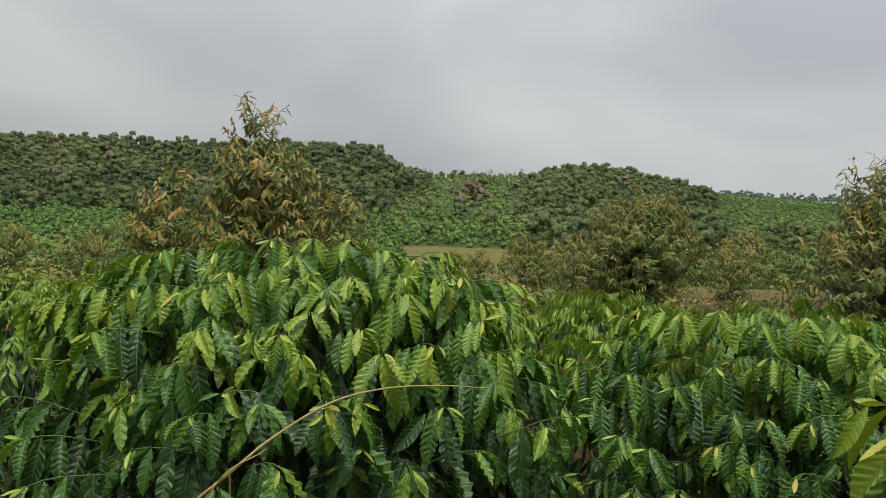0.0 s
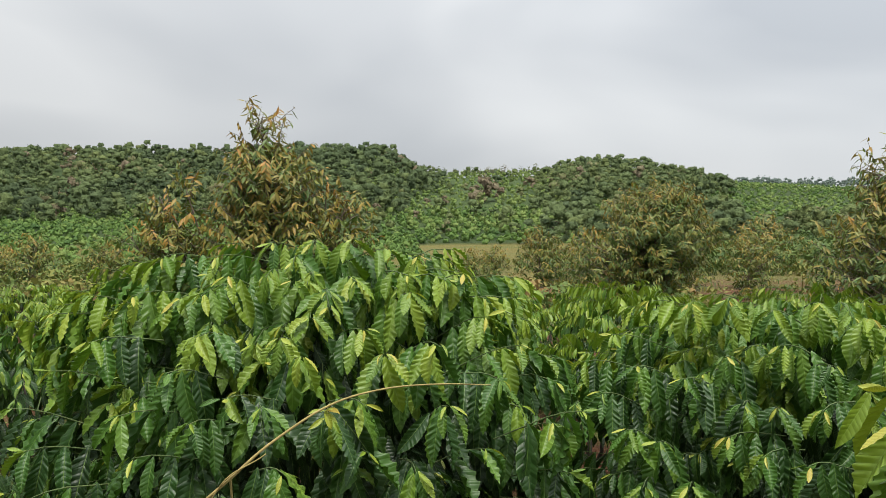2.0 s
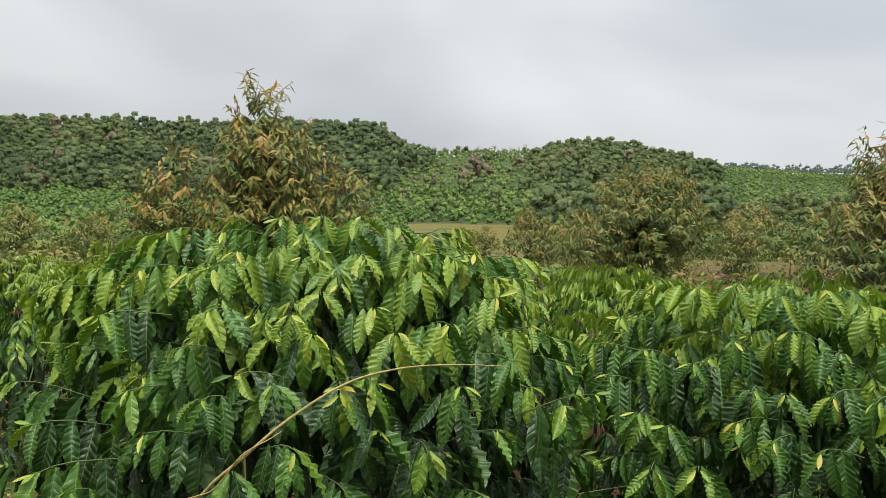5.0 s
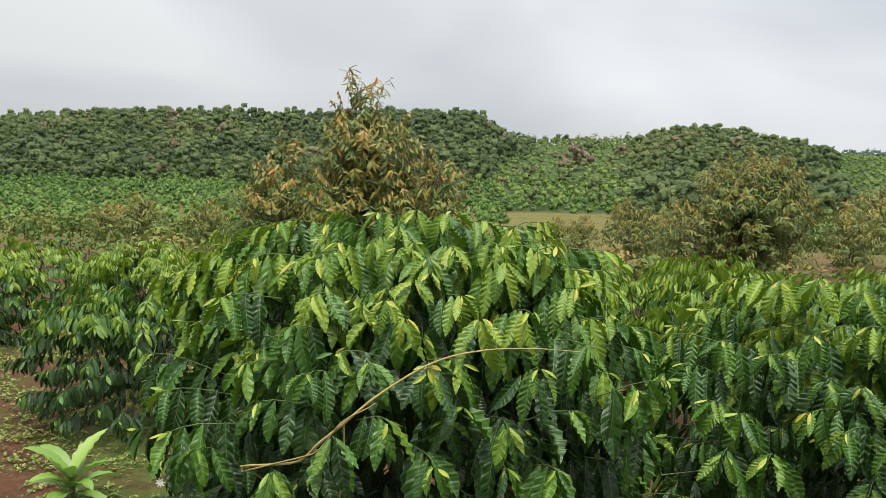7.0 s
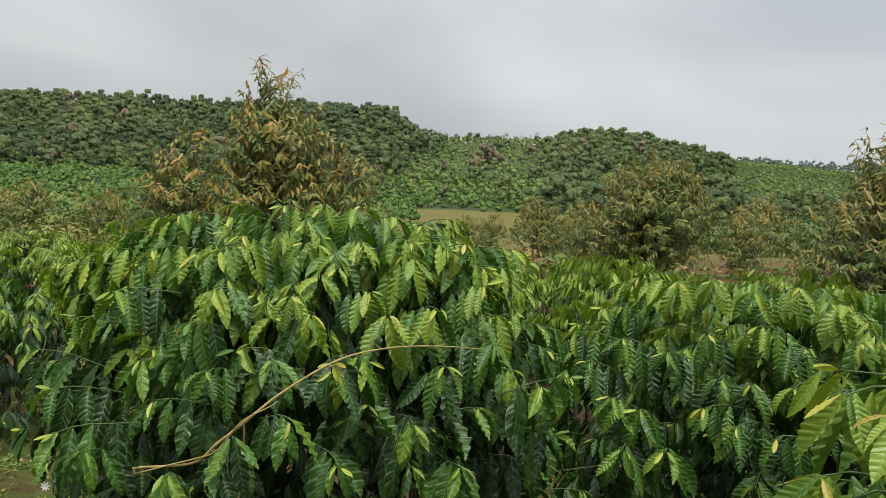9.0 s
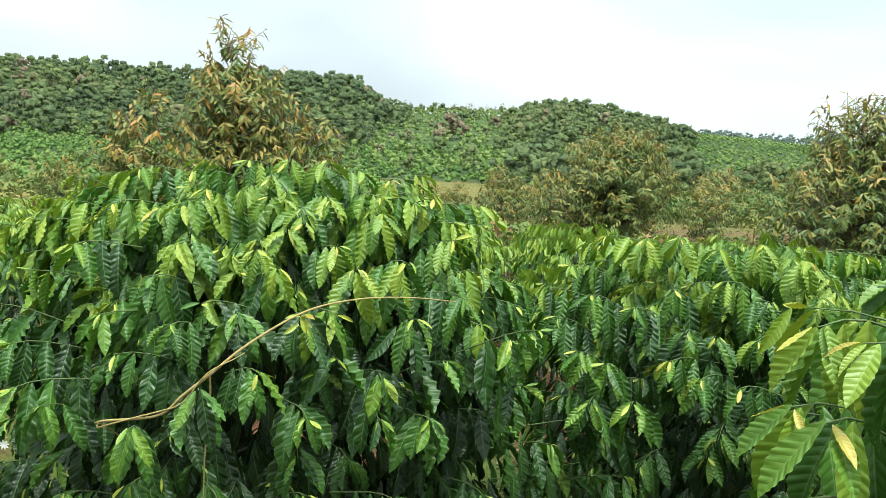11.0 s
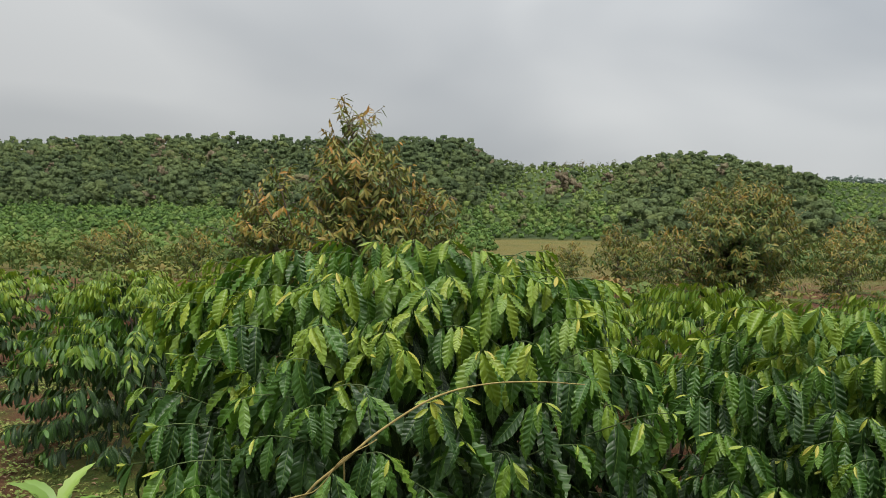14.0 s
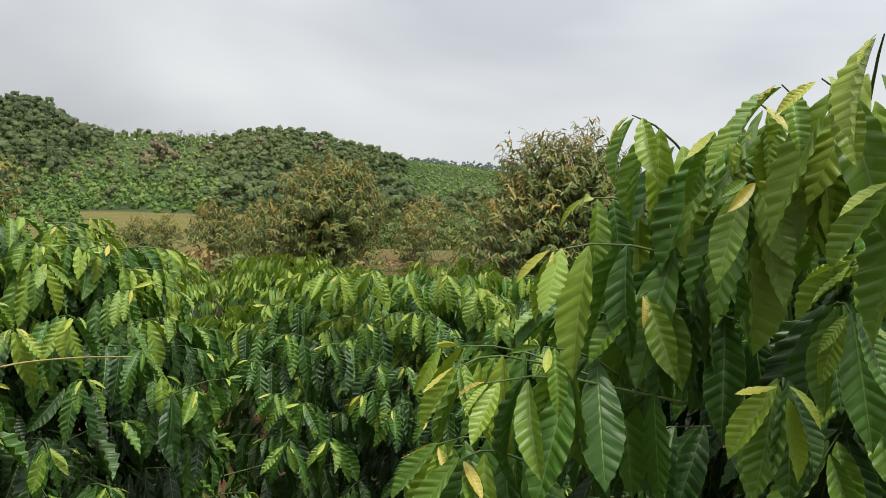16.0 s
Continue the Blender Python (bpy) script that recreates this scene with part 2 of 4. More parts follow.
M_CANE = bark_material("tan_cane", (0.20, 0.15, 0.045), (0.36, 0.28, 0.10), 45.0)
M_PETAL = leaf_material("white_petal", [(0.0, (0.78, 0.78, 0.72)), (1.0, (0.85, 0.85, 0.8))], 0.6, 0.3, 0.5)
M_GROUND = ground_material()


# ---- mesh building ----
def mesh_of(name, verts, quads, material, uv=None, tint=None):
    """A smooth mesh of quads from arrays; uv and tint are given by vertex."""
    me = bpy.data.meshes.new(name)
    verts, quads = np.asarray(verts, np.float32), np.asarray(quads, np.int32)
    me.vertices.add(len(verts))
    me.vertices.foreach_set("co", verts.ravel())
    me.loops.add(quads.size)
    me.loops.foreach_set("vertex_index", quads.ravel())
    me.polygons.add(len(quads))
    me.polygons.foreach_set("loop_start", np.arange(0, quads.size, 4, dtype=np.int32))
    me.update(calc_edges=True)
    me.polygons.foreach_set("use_smooth", np.ones(len(quads), bool))
    if uv is not None:
        me.uv_layers.new(name="UVMap").data.foreach_set("uv", np.asarray(uv, np.float32)[quads.ravel()].ravel())
    if tint is not None:
        me.attributes.new("tint", "FLOAT", "POINT").data.foreach_set("value", np.asarray(tint, np.float32))
    me.materials.append(material)
    me.validate()
    return me


def part(name, data, parent, label="", kind=""):
    ob = new(name, data)
    ob.parent = parent
    return tagged(ob, label, "", "", kind)


def grid_quads(n, m):
    a = (np.arange(n)[:, None] * (m + 1) + np.arange(m)[None]).ravel()
    return np.stack([a, a + 1, a + m + 2, a + m + 1], 1)


def blade(n, m, width, fold=0.25, curl=0.6, ribs=0, rib_depth=0.0, wave=0.0, phase=0.0, peak=0.45, twist=0.0):
    """A leaf one unit long, from its stalk along +y, face up: vertices, quads and uv."""
    v = np.linspace(0, 1, n + 1)[:, None]
    s = np.linspace(-1, 1, m + 1)[None]
    shape = np.clip(v, 0.004, 1) ** (peak * 1.6) * np.clip(1 - v, 0.0, 1) ** (1.9 * (1 - peak))
    w = width / 2 * shape / shape.max() + 0.006 * (1 - v) + 0.002
    if ribs:
        w = w * (1 + 0.035 * np.cos(2 * np.pi * ribs * (v - 0.15)))
    x = s * w
    z = fold * np.abs(s) * w + 0 * v
    if ribs:
        z = z - rib_depth * np.abs(s) ** 0.6 * np.cos(2 * np.pi * ribs * (v - 0.14 * np.abs(s))) * shape / shape.max()
    z = z + wave * np.abs(s) ** 2 * np.sin(2 * np.pi * (5.5 * v) + phase + 1.9 * np.sign(s)) * shape / shape.max()
    angle = curl * v ** 1.2
    cy = np.concatenate([[0], np.cumsum(np.cos(angle[:-1, 0]))]) / n
    cz = np.concatenate([[0], -np.cumsum(np.sin(angle[:-1, 0]))]) / n
    t = twist * v
    xx, zz = x * np.cos(t) - z * np.sin(t), x * np.sin(t) + z * np.cos(t)
    y = cy[:, None] + np.sin(angle) * zz
    zz = cz[:, None] + np.cos(angle) * zz
    verts = np.stack([xx, y, zz], -1).reshape(-1, 3)
    uv = np.stack([(s + 1) / 2 + 0 * v, v + 0 * s], -1).reshape(-1, 2)
    return verts, grid_quads(n, m), uv


def strewn(name, templates, placed, material):
    """One mesh of many leaves: placed holds rows of (template number, 4x4 matrix, tint)."""
    allv, allq, alluv, allt, alln, base = [], [], [], [], [], 0
    by_kind = {}
    for k, m, tint in placed:
        by_kind.setdefault(k, []).append((m, tint))
    for k, rows in sorted(by_kind.items()):
        v, q, uv, *bulge = templates[k]
        ms = np.array([np.array(m) for m, _ in rows])
        pts = np.einsum("kij,nj->kni", ms[:, :3, :3], v) + ms[:, None, :3, 3]
        cnt = len(rows)
        allv.append(pts.reshape(-1, 3))
        allq.append((q[None] + (np.arange(cnt) * len(v))[:, None, None] + base).reshape(-1, 4))
        alluv.append(np.tile(uv, (cnt, 1)))
        allt.append(np.repeat([t for _, t in rows], len(v)))
        if bulge:
            alln.append(np.einsum("kij,nj->kni", ms[:, :3, :3], bulge[0]).reshape(-1, 3))
        base += cnt * len(v)
    me = mesh_of(name, np.concatenate(allv), np.concatenate(allq), material, np.concatenate(alluv), np.concatenate(allt))
    if alln:
        normals = np.concatenate(alln)
        normals /= np.linalg.norm(normals, axis=1)[:, None] + 1e-6
        me.normals_split_custom_set_from_vertices(normals.tolist())
    return me


def tubes(name, lines, material, sides=6):
    """One mesh of tapered tubes: each line holds points and radii."""
    verts, quads, base = [], [], 0
    ring = np.linspace(0, 2 * np.pi, sides, endpoint=False)
    for pts, radii in lines:
        pts = np.asarray(pts, float)
        tangent = np.gradient(pts, axis=0)
        tangent /= np.linalg.norm(tangent, axis=1)[:, None] + 1e-9
        ref = np.where(np.abs(tangent[:, 2:3]) > 0.9, np.array([[1.0, 0, 0]]), np.array([[0, 0, 1.0]]))
        a = np.cross(tangent, ref)
        a /= np.linalg.norm(a, axis=1)[:, None] + 1e-9
        b = np.cross(tangent, a)
        r = np.asarray(radii, float)[:, None, None]
        loop = pts[:, None] + r * (np.cos(ring)[None, :, None] * a[:, None] + np.sin(ring)[None, :, None] * b[:, None])
        verts.append(loop.reshape(-1, 3))
        n = len(pts)
        i = np.arange(n - 1)[:, None] * sides
        j = np.arange(sides)[None]
        k = (j + 1) % sides
        quads.append(np.stack([i + j, i + k, i + sides + k, i + sides + j], -1).reshape(-1, 4) + base)
        base += n * sides
    return mesh_of(name, np.concatenate(verts), np.concatenate(quads), material)


def leaf_pose(at, along, face, size, roll=0.0):
    """The matrix of a leaf whose stalk is at a point, that runs along a way and turns its face to another."""
    y = along.normalized()
    z = face - face.dot(y) * y
    z = z.normalized() if z.length > 1e-4 else y.orthogonal().normalized()
    x = y.cross(z)
    m = Matrix((x, y, z)).transposed().to_4x4()
    return Matrix.Translation(at) @ m @ Matrix.Rotation(roll, 4, "Y") @ Matrix.Diagonal((size, size, size, 1))


def smooth(a, b, x):
    t = np.clip((x - a) / (b - a), 0, 1)
    return t * t * (3 - 2 * t)


# ---- ground ----
def crest(u):
    """Height of the hills' ground along their crest, by x / y."""
    left = 20.3 + 1.8 * np.exp(-((u + 0.52) / 0.12) ** 2) - 2.6 * smooth(-0.66, -1.0, u)
    mid = 11.5
    right = 14.8 - 7.6 * smooth(0.17, 0.37, u) - 2.6 * smooth(0.36, 0.5, u)
    h = left + (mid - left) * smooth(-0.105, -0.055, u)
    return h + (right - h) * smooth(0.105, 0.145, u)


def land(x, y):
    """Height of the ground: a gentle slope down to a valley, then the hills."""
    x, y = np.asarray(x, float), np.asarray(y, float)
    yy = np.maximum(y, 1.0)
    u = np.clip(x / np.maximum(yy, 30.0), -1.3, 1.3)
    base = -3.0 * smooth(5.0, 62.0, y) + 0.05 * np.sin(x * 0.9 + 1) * np.sin(y * 0.7) * smooth(3, 8, y)
    lift = 2.2 * smooth(-0.22, -0.5, u) * smooth(70, 150, y)
    foot = 92 + 48 * smooth(-0.2, -0.4, u) + 20 * smooth(0.3, 0.5, u)
    rise = smooth(foot, 300.0, y) * 0.55 + 0.45 * np.clip((y - foot) / (300.0 - foot), 0, 1)
    h = base + lift + (crest(u) + 3.0 - lift) * rise
    back = smooth(300, 420, y)
    far = 19.0 * smooth(430, 700, y) * (0.9 + 0.1 * np.sin(x * 0.011 + 0.6)) * smooth(0.05, 0.3, u) - 4.0
    h = h * (1 - back) + back * np.where(y > 300, far, 0)
    return h + 0.5 * smooth(60, 160, y) * np.sin(x * 0.05) * np.sin(y * 0.043 + 1)


def build_ground():
    k = np.linspace(-1, 1, 230)
    ax = 3500 * np.sinh(7.2 * k) / np.sinh(7.2)
    gx, gy = np.meshgrid(ax, ax + 4.0, indexing="ij")
    gz = land(gx, gy)
    near = np.exp(-(gx**2 + (gy - 4) ** 2) / 120.0)
    rough = np.array([noise.noise((a * 1.3, b * 1.3, 0.0)) + 0.5 * noise.noise((a * 4.0, b * 4.0, 3.0)) if w > 0.02 else 0.0
                      for a, b, w in zip(gx.ravel(), gy.ravel(), near.ravel())]).reshape(gx.shape)
    gz = gz + 0.035 * near * rough
    me = mesh_of("ground", np.stack([gx, gy, gz], -1).reshape(-1, 3), grid_quads(229, 229)[:, ::-1], M_GROUND)
    return tagged(new("ground", me), "red soil with patches of weeds, sloping to a grassy valley and hills", "ground", "", "structure")


build_ground()

# ---- coffee bushes ----
rng = random.Random(7)
YOUTH = (0.0, 0.18, 0.38, 0.6, 0.85, 1.0)


def coffee_blade(steps, m, width, fold, curl, depth, wave, phase, twist, rows=0):
    """A coffee leaf one unit long, from its stalk along +y, face up; its rows of vertices follow the side veins, which lie sunk between swollen ribs."""
    n = rows or RIBS * steps
    v = np.linspace(0, 1, n + 1)[:, None]
    s = np.linspace(-1, 1, m + 1)[None]
    a = np.abs(s)
    shape = np.clip(v, 0.003, 1) ** 0.72 * np.clip(1 - v, 0.0, 1) ** 1.05
    shape = shape / shape.max()
    w = width / 2 * shape + 0.006 * (1 - v) ** 6 + 0.001
    swell = np.abs(np.sin(np.pi * RIBS * v)) if steps else 0 * v
    x = s * w * (1 + 0.05 * (swell - 0.5) * a)
    side = np.where(s < 0, 0.0, 2.1)
    z = fold * a * w + depth * (swell - 0.5 * (steps > 0)) * np.minimum(1, a * 2.6) * np.sqrt(shape)
    z = z + wave * a ** 2 * np.sin(np.pi * RIBS * (1.5 if steps > 2 else 0.9) * v + phase + side) * shape
    run = v + 0.95 * a * w * (1 - v) ** 0.25
    grid = np.linspace(0, 1.4, 141)
    bend = curl * grid ** 1.2
    cy = np.interp(run, grid, np.concatenate([[0], np.cumsum(np.cos(bend[:-1]))]) * 0.01)
    cz = np.interp(run, grid, np.concatenate([[0], -np.cumsum(np.sin(bend[:-1]))]) * 0.01)
    angle, t = curl * run ** 1.2, twist * v
    xx, zz = x * np.cos(t) - z * np.sin(t), x * np.sin(t) + z * np.cos(t)
    verts = np.stack([xx, cy + np.sin(angle) * zz, cz + np.cos(angle) * zz], -1).reshape(-1, 3)
    uv = np.stack([(s + 1) / 2 + 0 * v, v + 0 * s], -1).reshape(-1, 2)
    return verts, grid_quads(n, m), uv


def coffee_blades(steps, m, count, seed, depth=0.014, wave=0.03, rows=0):
    r = random.Random(seed)
    return [coffee_blade(steps, m, r.uniform(0.26, 0.35), r.uniform(-0.1, 1.1), r.uniform(0.05, 0.75), depth * r.uniform(0.8, 1.2),
                         wave * r.uniform(0.6, 1.3), r.uniform(0, 6), r.uniform(-0.5, 0.5), rows) for _ in range(count)]


BLADES_NEAR = coffee_blades(4, 6, 6, 1, 0.0046, 0.019)
BLADES_NEAR_REST = coffee_blades(3, 4, 6, 1, 0.0046, 0.017)
BLADES_FINE = coffee_blades(3, 4, 6, 2, 0.0066, 0.036)
BLADES_MAIN = coffee_blades(2, 4, 6, 2, 0.0066, 0.036)
YOUNG = [coffee_blade(2, 4, w, f, c, 0.0015, 0.012, p, t) for w, f, c, p, t in ((0.24, 0.5, 0.3, 0.0, 0.3), (0.20, 0.8, 0.6, 2.0, -0.4), (0.27, 0.3, -0.2, 4.0, 0.2))]
BLADES_FAR = coffee_blades(0, 2, 6, 3, 0.0, 0.05, 3)
BLADES_LEFT = coffee_blades(0, 2, 6, 4, 0.0, 0.05, 5)


def leaf_pairs(r, leaves, root, mid, tip, outward, length, pairs, kinds, droop, shrink, fresh, sprout, inner=False):
    """Adds the opposite leaves of one branch, node by node back from its tip: small yellow ones first, then large ones that hang to both sides."""
    run = max(0.25, (mid - root).length + (tip - mid).length)
    back = 0.0
    lift = r.uniform(0.75, 1.25)
    for p in range(pairs):
        f = 1 - back / run
        back += length * (0.08, 0.26, 0.36, 0.40, 0.42, 0.42, 0.42, 0.42)[p] * r.uniform(0.85, 1.15)
        if f < 0.03:
            break
        at = root * (1 - f) ** 2 + mid * 2 * f * (1 - f) + tip * f * f
        tangent = ((mid - root) * (1 - f) + (tip - mid) * f).normalized()
        side = tangent.cross(Vector((0, 0, 1)))
        side = side.normalized() if side.length > 0.05 else Vector((outward.y, -outward.x, 0))
        side.rotate(Matrix.Rotation(r.uniform(-0.4, 0.4), 3, tangent))
        grown = (0.30, 0.60, 0.88, 1.0, 1.04, 1.0, 0.96, 0.9)[p]
        # Inner leaves are older and darker, with the gaps' shade put into their tint.
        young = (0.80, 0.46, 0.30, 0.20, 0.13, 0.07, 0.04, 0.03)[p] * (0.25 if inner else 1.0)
        for sign in (-1, 1):
            if r.random() < 0.06:
                continue
            hang = r.uniform(0.0, 1.1) if p == 0 else (r.uniform(0.5, 1.2) if p == 1 else r.uniform(0.85, 2.1)) * droop * lift
            along = side * sign * r.uniform(0.35, 1.0) + outward * r.uniform(0.1, 0.85) + tangent * 0.25 + Vector((0, 0, -hang))
            face = Vector((0, 0, 0.5)) + outward * r.uniform(0.5, 0.95) + side * sign * r.uniform(0.1, 0.7) + Vector((r.uniform(-1, 1), r.uniform(-1, 1), r.uniform(-0.4, 0.4))) * 0.38
            size = length * grown * shrink * r.uniform(0.80, 1.15)
            tint = min(0.80 if p == 0 else 0.64, max(0.0, young * r.uniform(0.5, 1.2) + fresh + sprout * (1 if p < 3 else 0.35)))
            leaves.append((12 + r.randrange(3) if p == 0 else r.randrange(kinds) + (6 if inner else 0), leaf_pose(at + side * sign * 0.006, along, face, size, r.uniform(-0.2, 0.2)), tint))


def bush_growth(seed, radius, height, branches, length, kinds, square=0.50, lean=(0.0, 0.0), low=0.02, droop=1.0, young_lit_top=0.10, fresh=0.0, tilt=0.0, hollows=(), core=500):
    """Leaves and branch lines of a coffee bush that stands at the origin."""
    r = random.Random(seed)
    leaves, lines, stems = [], [], []
    lump = [Vector((r.uniform(-1, 1), r.uniform(-1, 1), r.uniform(-0.6, 1))).normalized() for _ in range(11)]
    for s in range(3):
        a = r.uniform(0, 6.3)
        foot = Vector((0.06 * math.cos(a), 0.06 * math.sin(a), -0.05))
        top = Vector((0.22 * radius * math.cos(a) + lean[0], 0.22 * radius * math.sin(a) + lean[1], height * 0.6))
        pts = [foot.lerp(top, k / 6) + Vector((r.uniform(-1, 1), r.uniform(-1, 1), 0)) * 0.02 for k in range(7)]
        stems.append((pts, [0.019 - 0.002 * k for k in range(7)]))
    for i in range(branches):
        q = (i + 0.5) / branches
        a = i * 2.39996 + r.uniform(-0.5, 0.5)
        t = 0.05 + low + 0.84 * q / 0.68 if q < 0.68 else (0.70 + 0.30 * (q - 0.68) / 0.32) ** square
        t = min(0.999, max(0.06, t + r.uniform(-0.04, 0.04) * smooth(1.0, 0.8, t)))
        c = t ** (1 / square)
        inner = i % 3 == 2 and t < 0.82
        wide = radius * math.sqrt(1 - c * c) ** square * (0.84 + 0.16 * smooth(0.0, 0.3, t))
        way = Vector((math.cos(a) * wide / radius, math.sin(a) * wide / radius, t - 0.35)).normalized()
        swell = 0.95 + 0.15 * max(way.dot(l) for l in lump) ** 4 + r.uniform(-0.20, 0.07)
        tip = Vector((math.cos(a) * wide * swell + lean[0] * t, math.sin(a) * wide * swell + lean[1] * t, t * height * (0.74 + 0.26 * swell)))
        tip.z = tip.z * (1 + tilt * tip.x / radius) + r.uniform(-0.05, 0.01) - 0.12 * smooth(0.05, 0.6, tip.y / radius) * smooth(0.7, 0.9, t)
        for hx, hz in hollows:
            if tip.y < 0:
                tip.y += 0.30 * math.exp(-((tip.x - hx) / 0.24) ** 2 - ((tip.z - hz) / 0.13) ** 2)
        if inner:
            depth = r.uniform(0.52, 0.9)
            tip = Vector((tip.x * depth, tip.y * depth, tip.z * (0.2 + 0.8 * depth)))
        outward = Vector((math.cos(a), math.sin(a), 0))
        reach = min(0.40, 0.55 * wide + 0.10) * r.uniform(0.8, 1.15)
        root = tip - outward * reach + Vector((0, 0, -0.07 - 0.16 * t * r.random()))
        mid = root.lerp(tip, 0.6) + Vector((0, 0, 0.07 + 0.07 * r.random()))
        if i % 15 == 2 and inner:
            lines.append(([Vector((lean[0] * t * 0.6, lean[1] * t * 0.6, max(0.02, root.z * 0.8 - 0.05))), root], [0.008, 0.0045]))
        pts = []
        for k in range(5):
            f = k / 4
            pts.append(root * (1 - f) ** 2 + mid * 2 * f * (1 - f) + tip * f * f)
        if not inner:
            lines.append((pts[2:], [0.0021 - 0.0003 * k for k in range(3)]))
        # Higher leaves get a lighter tint: young growth plus painted light from above.
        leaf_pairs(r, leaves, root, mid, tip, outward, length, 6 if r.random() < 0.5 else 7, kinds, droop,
                   1 - 0.25 * smooth(0.80, 0.98, t), (0.0 if inner else young_lit_top * smooth(0.45, 1.0, t)) - 0.04 + fresh, 0.26 * smooth(0.74, 0.95, t), inner)
    # Core leaves all take the darkest tint, so their colour holds shade too.
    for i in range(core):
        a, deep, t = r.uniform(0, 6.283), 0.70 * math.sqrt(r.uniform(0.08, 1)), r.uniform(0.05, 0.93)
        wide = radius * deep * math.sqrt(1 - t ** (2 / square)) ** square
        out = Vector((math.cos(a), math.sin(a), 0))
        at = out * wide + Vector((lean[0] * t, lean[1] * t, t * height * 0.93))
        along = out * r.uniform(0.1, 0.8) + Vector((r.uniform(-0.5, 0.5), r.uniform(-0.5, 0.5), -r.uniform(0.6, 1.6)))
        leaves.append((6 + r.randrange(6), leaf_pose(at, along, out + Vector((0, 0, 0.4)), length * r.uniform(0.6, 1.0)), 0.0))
    return leaves, lines, stems


def coffee_bush(x, y, z, growth, blades, label, singles=0, pick=None, fine=None, group="coffee bushes", outer=((), ())):
    """A bush with stems, twigs and foliage; the leaves that pick() puts first become parts of their own."""
    leaves, lines, stems = growth
    bush = new("coffee_bush")
    bush.matrix_world = Matrix.Translation((x, y, z))
    tagged(bush, label, "bush", group)
    for s in stems:
        part("stem", tubes("stem", [s], M_STEM, 7), bush, "dark brown woody stem")
    part("branchwork", tubes("branchwork", lines, M_TWIG, 3), bush, "thin green twigs", "stuff")
    for b in outer[1]:
        part("branch", tubes("branch", [b], M_TWIG, 6), bush)
    rest = leaves
    if singles:
        order = sorted((i for i in range(len(leaves)) if leaves[i][0] < 6), key=lambda i: pick(leaves[i][1].translation))
        first, half = order[:singles], len(order) * 8 // 20
        rest = [leaves[i] for i in order[singles:half]] + [(leaves[i][0] + 6, *leaves[i][1:]) for i in order[half:]] + [l for l in leaves if l[0] > 5]
        made = {}
        chosen = list(outer[0]) + [leaves[i] for i in first]
        rest += chosen[300:]
        for k, m, tint in chosen[:300]:
            level = min(range(len(YOUTH)), key=lambda c: abs(YOUTH[c] - tint))
            if (k, level) not in made:
                v, q, uv = ((fine or blades) + BLADES_FAR + YOUNG)[k]
                made[k, level] = mesh_of("leaf", v, q, M_COFFEE, uv, np.full(len(v), YOUTH[level]))
            leaf = part("leaf", made[k, level], bush)
            leaf.matrix_basis = m
    part("foliage", strewn("foliage", blades + BLADES_FAR + YOUNG, rest, M_COFFEE), bush, "glossy ribbed green leaves", "stuff")
    return bush


# Tips of branches that stand out of the three nearest bushes.
CREST_TIPS = [
    (-0.79, 2.70, 1.58), (-0.62, 2.70, 1.58), (-0.45, 2.75, 1.62), (-0.31, 2.73, 1.62), (-0.18, 2.70, 1.63), (-0.06, 2.66, 1.60), (0.03, 2.62, 1.58),
    (0.02, 2.46, 1.49), (0.17, 2.57, 1.53), (-0.51, 2.47, 1.54), (-0.64, 2.43, 1.48), (-0.77, 2.43, 1.49), (-0.87, 2.39, 1.50), (-0.32, 2.29, 1.39),
    (-0.52, 2.35, 1.42), (-0.04, 2.28, 1.35), (0.10, 2.24, 1.38), (-0.11, 2.43, 1.39), (0.23, 2.45, 1.42), (0.32, 2.39, 1.35), (-0.22, 2.48, 1.49),
    (-0.33, 2.52, 1.52)]
FRONT_TIPS = [
    (0.26, 2.22, 1.29), (-0.15, 2.04, 1.25), (-0.41, 2.09, 1.28), (-0.55, 2.11, 1.34), (-0.48, 2.05, 1.23), (-0.78, 2.19, 1.40), (-0.88, 2.19, 1.33),
    (-0.96, 2.13, 1.25), (-0.87, 2.04, 1.17), (0.13, 2.09, 1.26), (-0.08, 2.15, 1.25), (0.46, 2.19, 1.22), (0.39, 2.19, 1.19), (-0.23, 1.94, 1.15),
    (-0.34, 1.83, 1.14), (0.05, 2.11, 1.09), (-0.07, 2.12, 1.14), (0.22, 2.18, 1.13), (-0.65, 2.05, 1.25), (-0.59, 1.99, 1.17), (-0.74, 1.94, 1.05),
    (-0.49, 1.82, 1.05), (-0.83, 1.97, 1.08), (0.43, 2.20, 1.06), (-0.32, 2.11, 1.25), (-0.12, 1.97, 1.03), (0.18, 2.08, 1.00), (-0.25, 2.25, 1.35)]
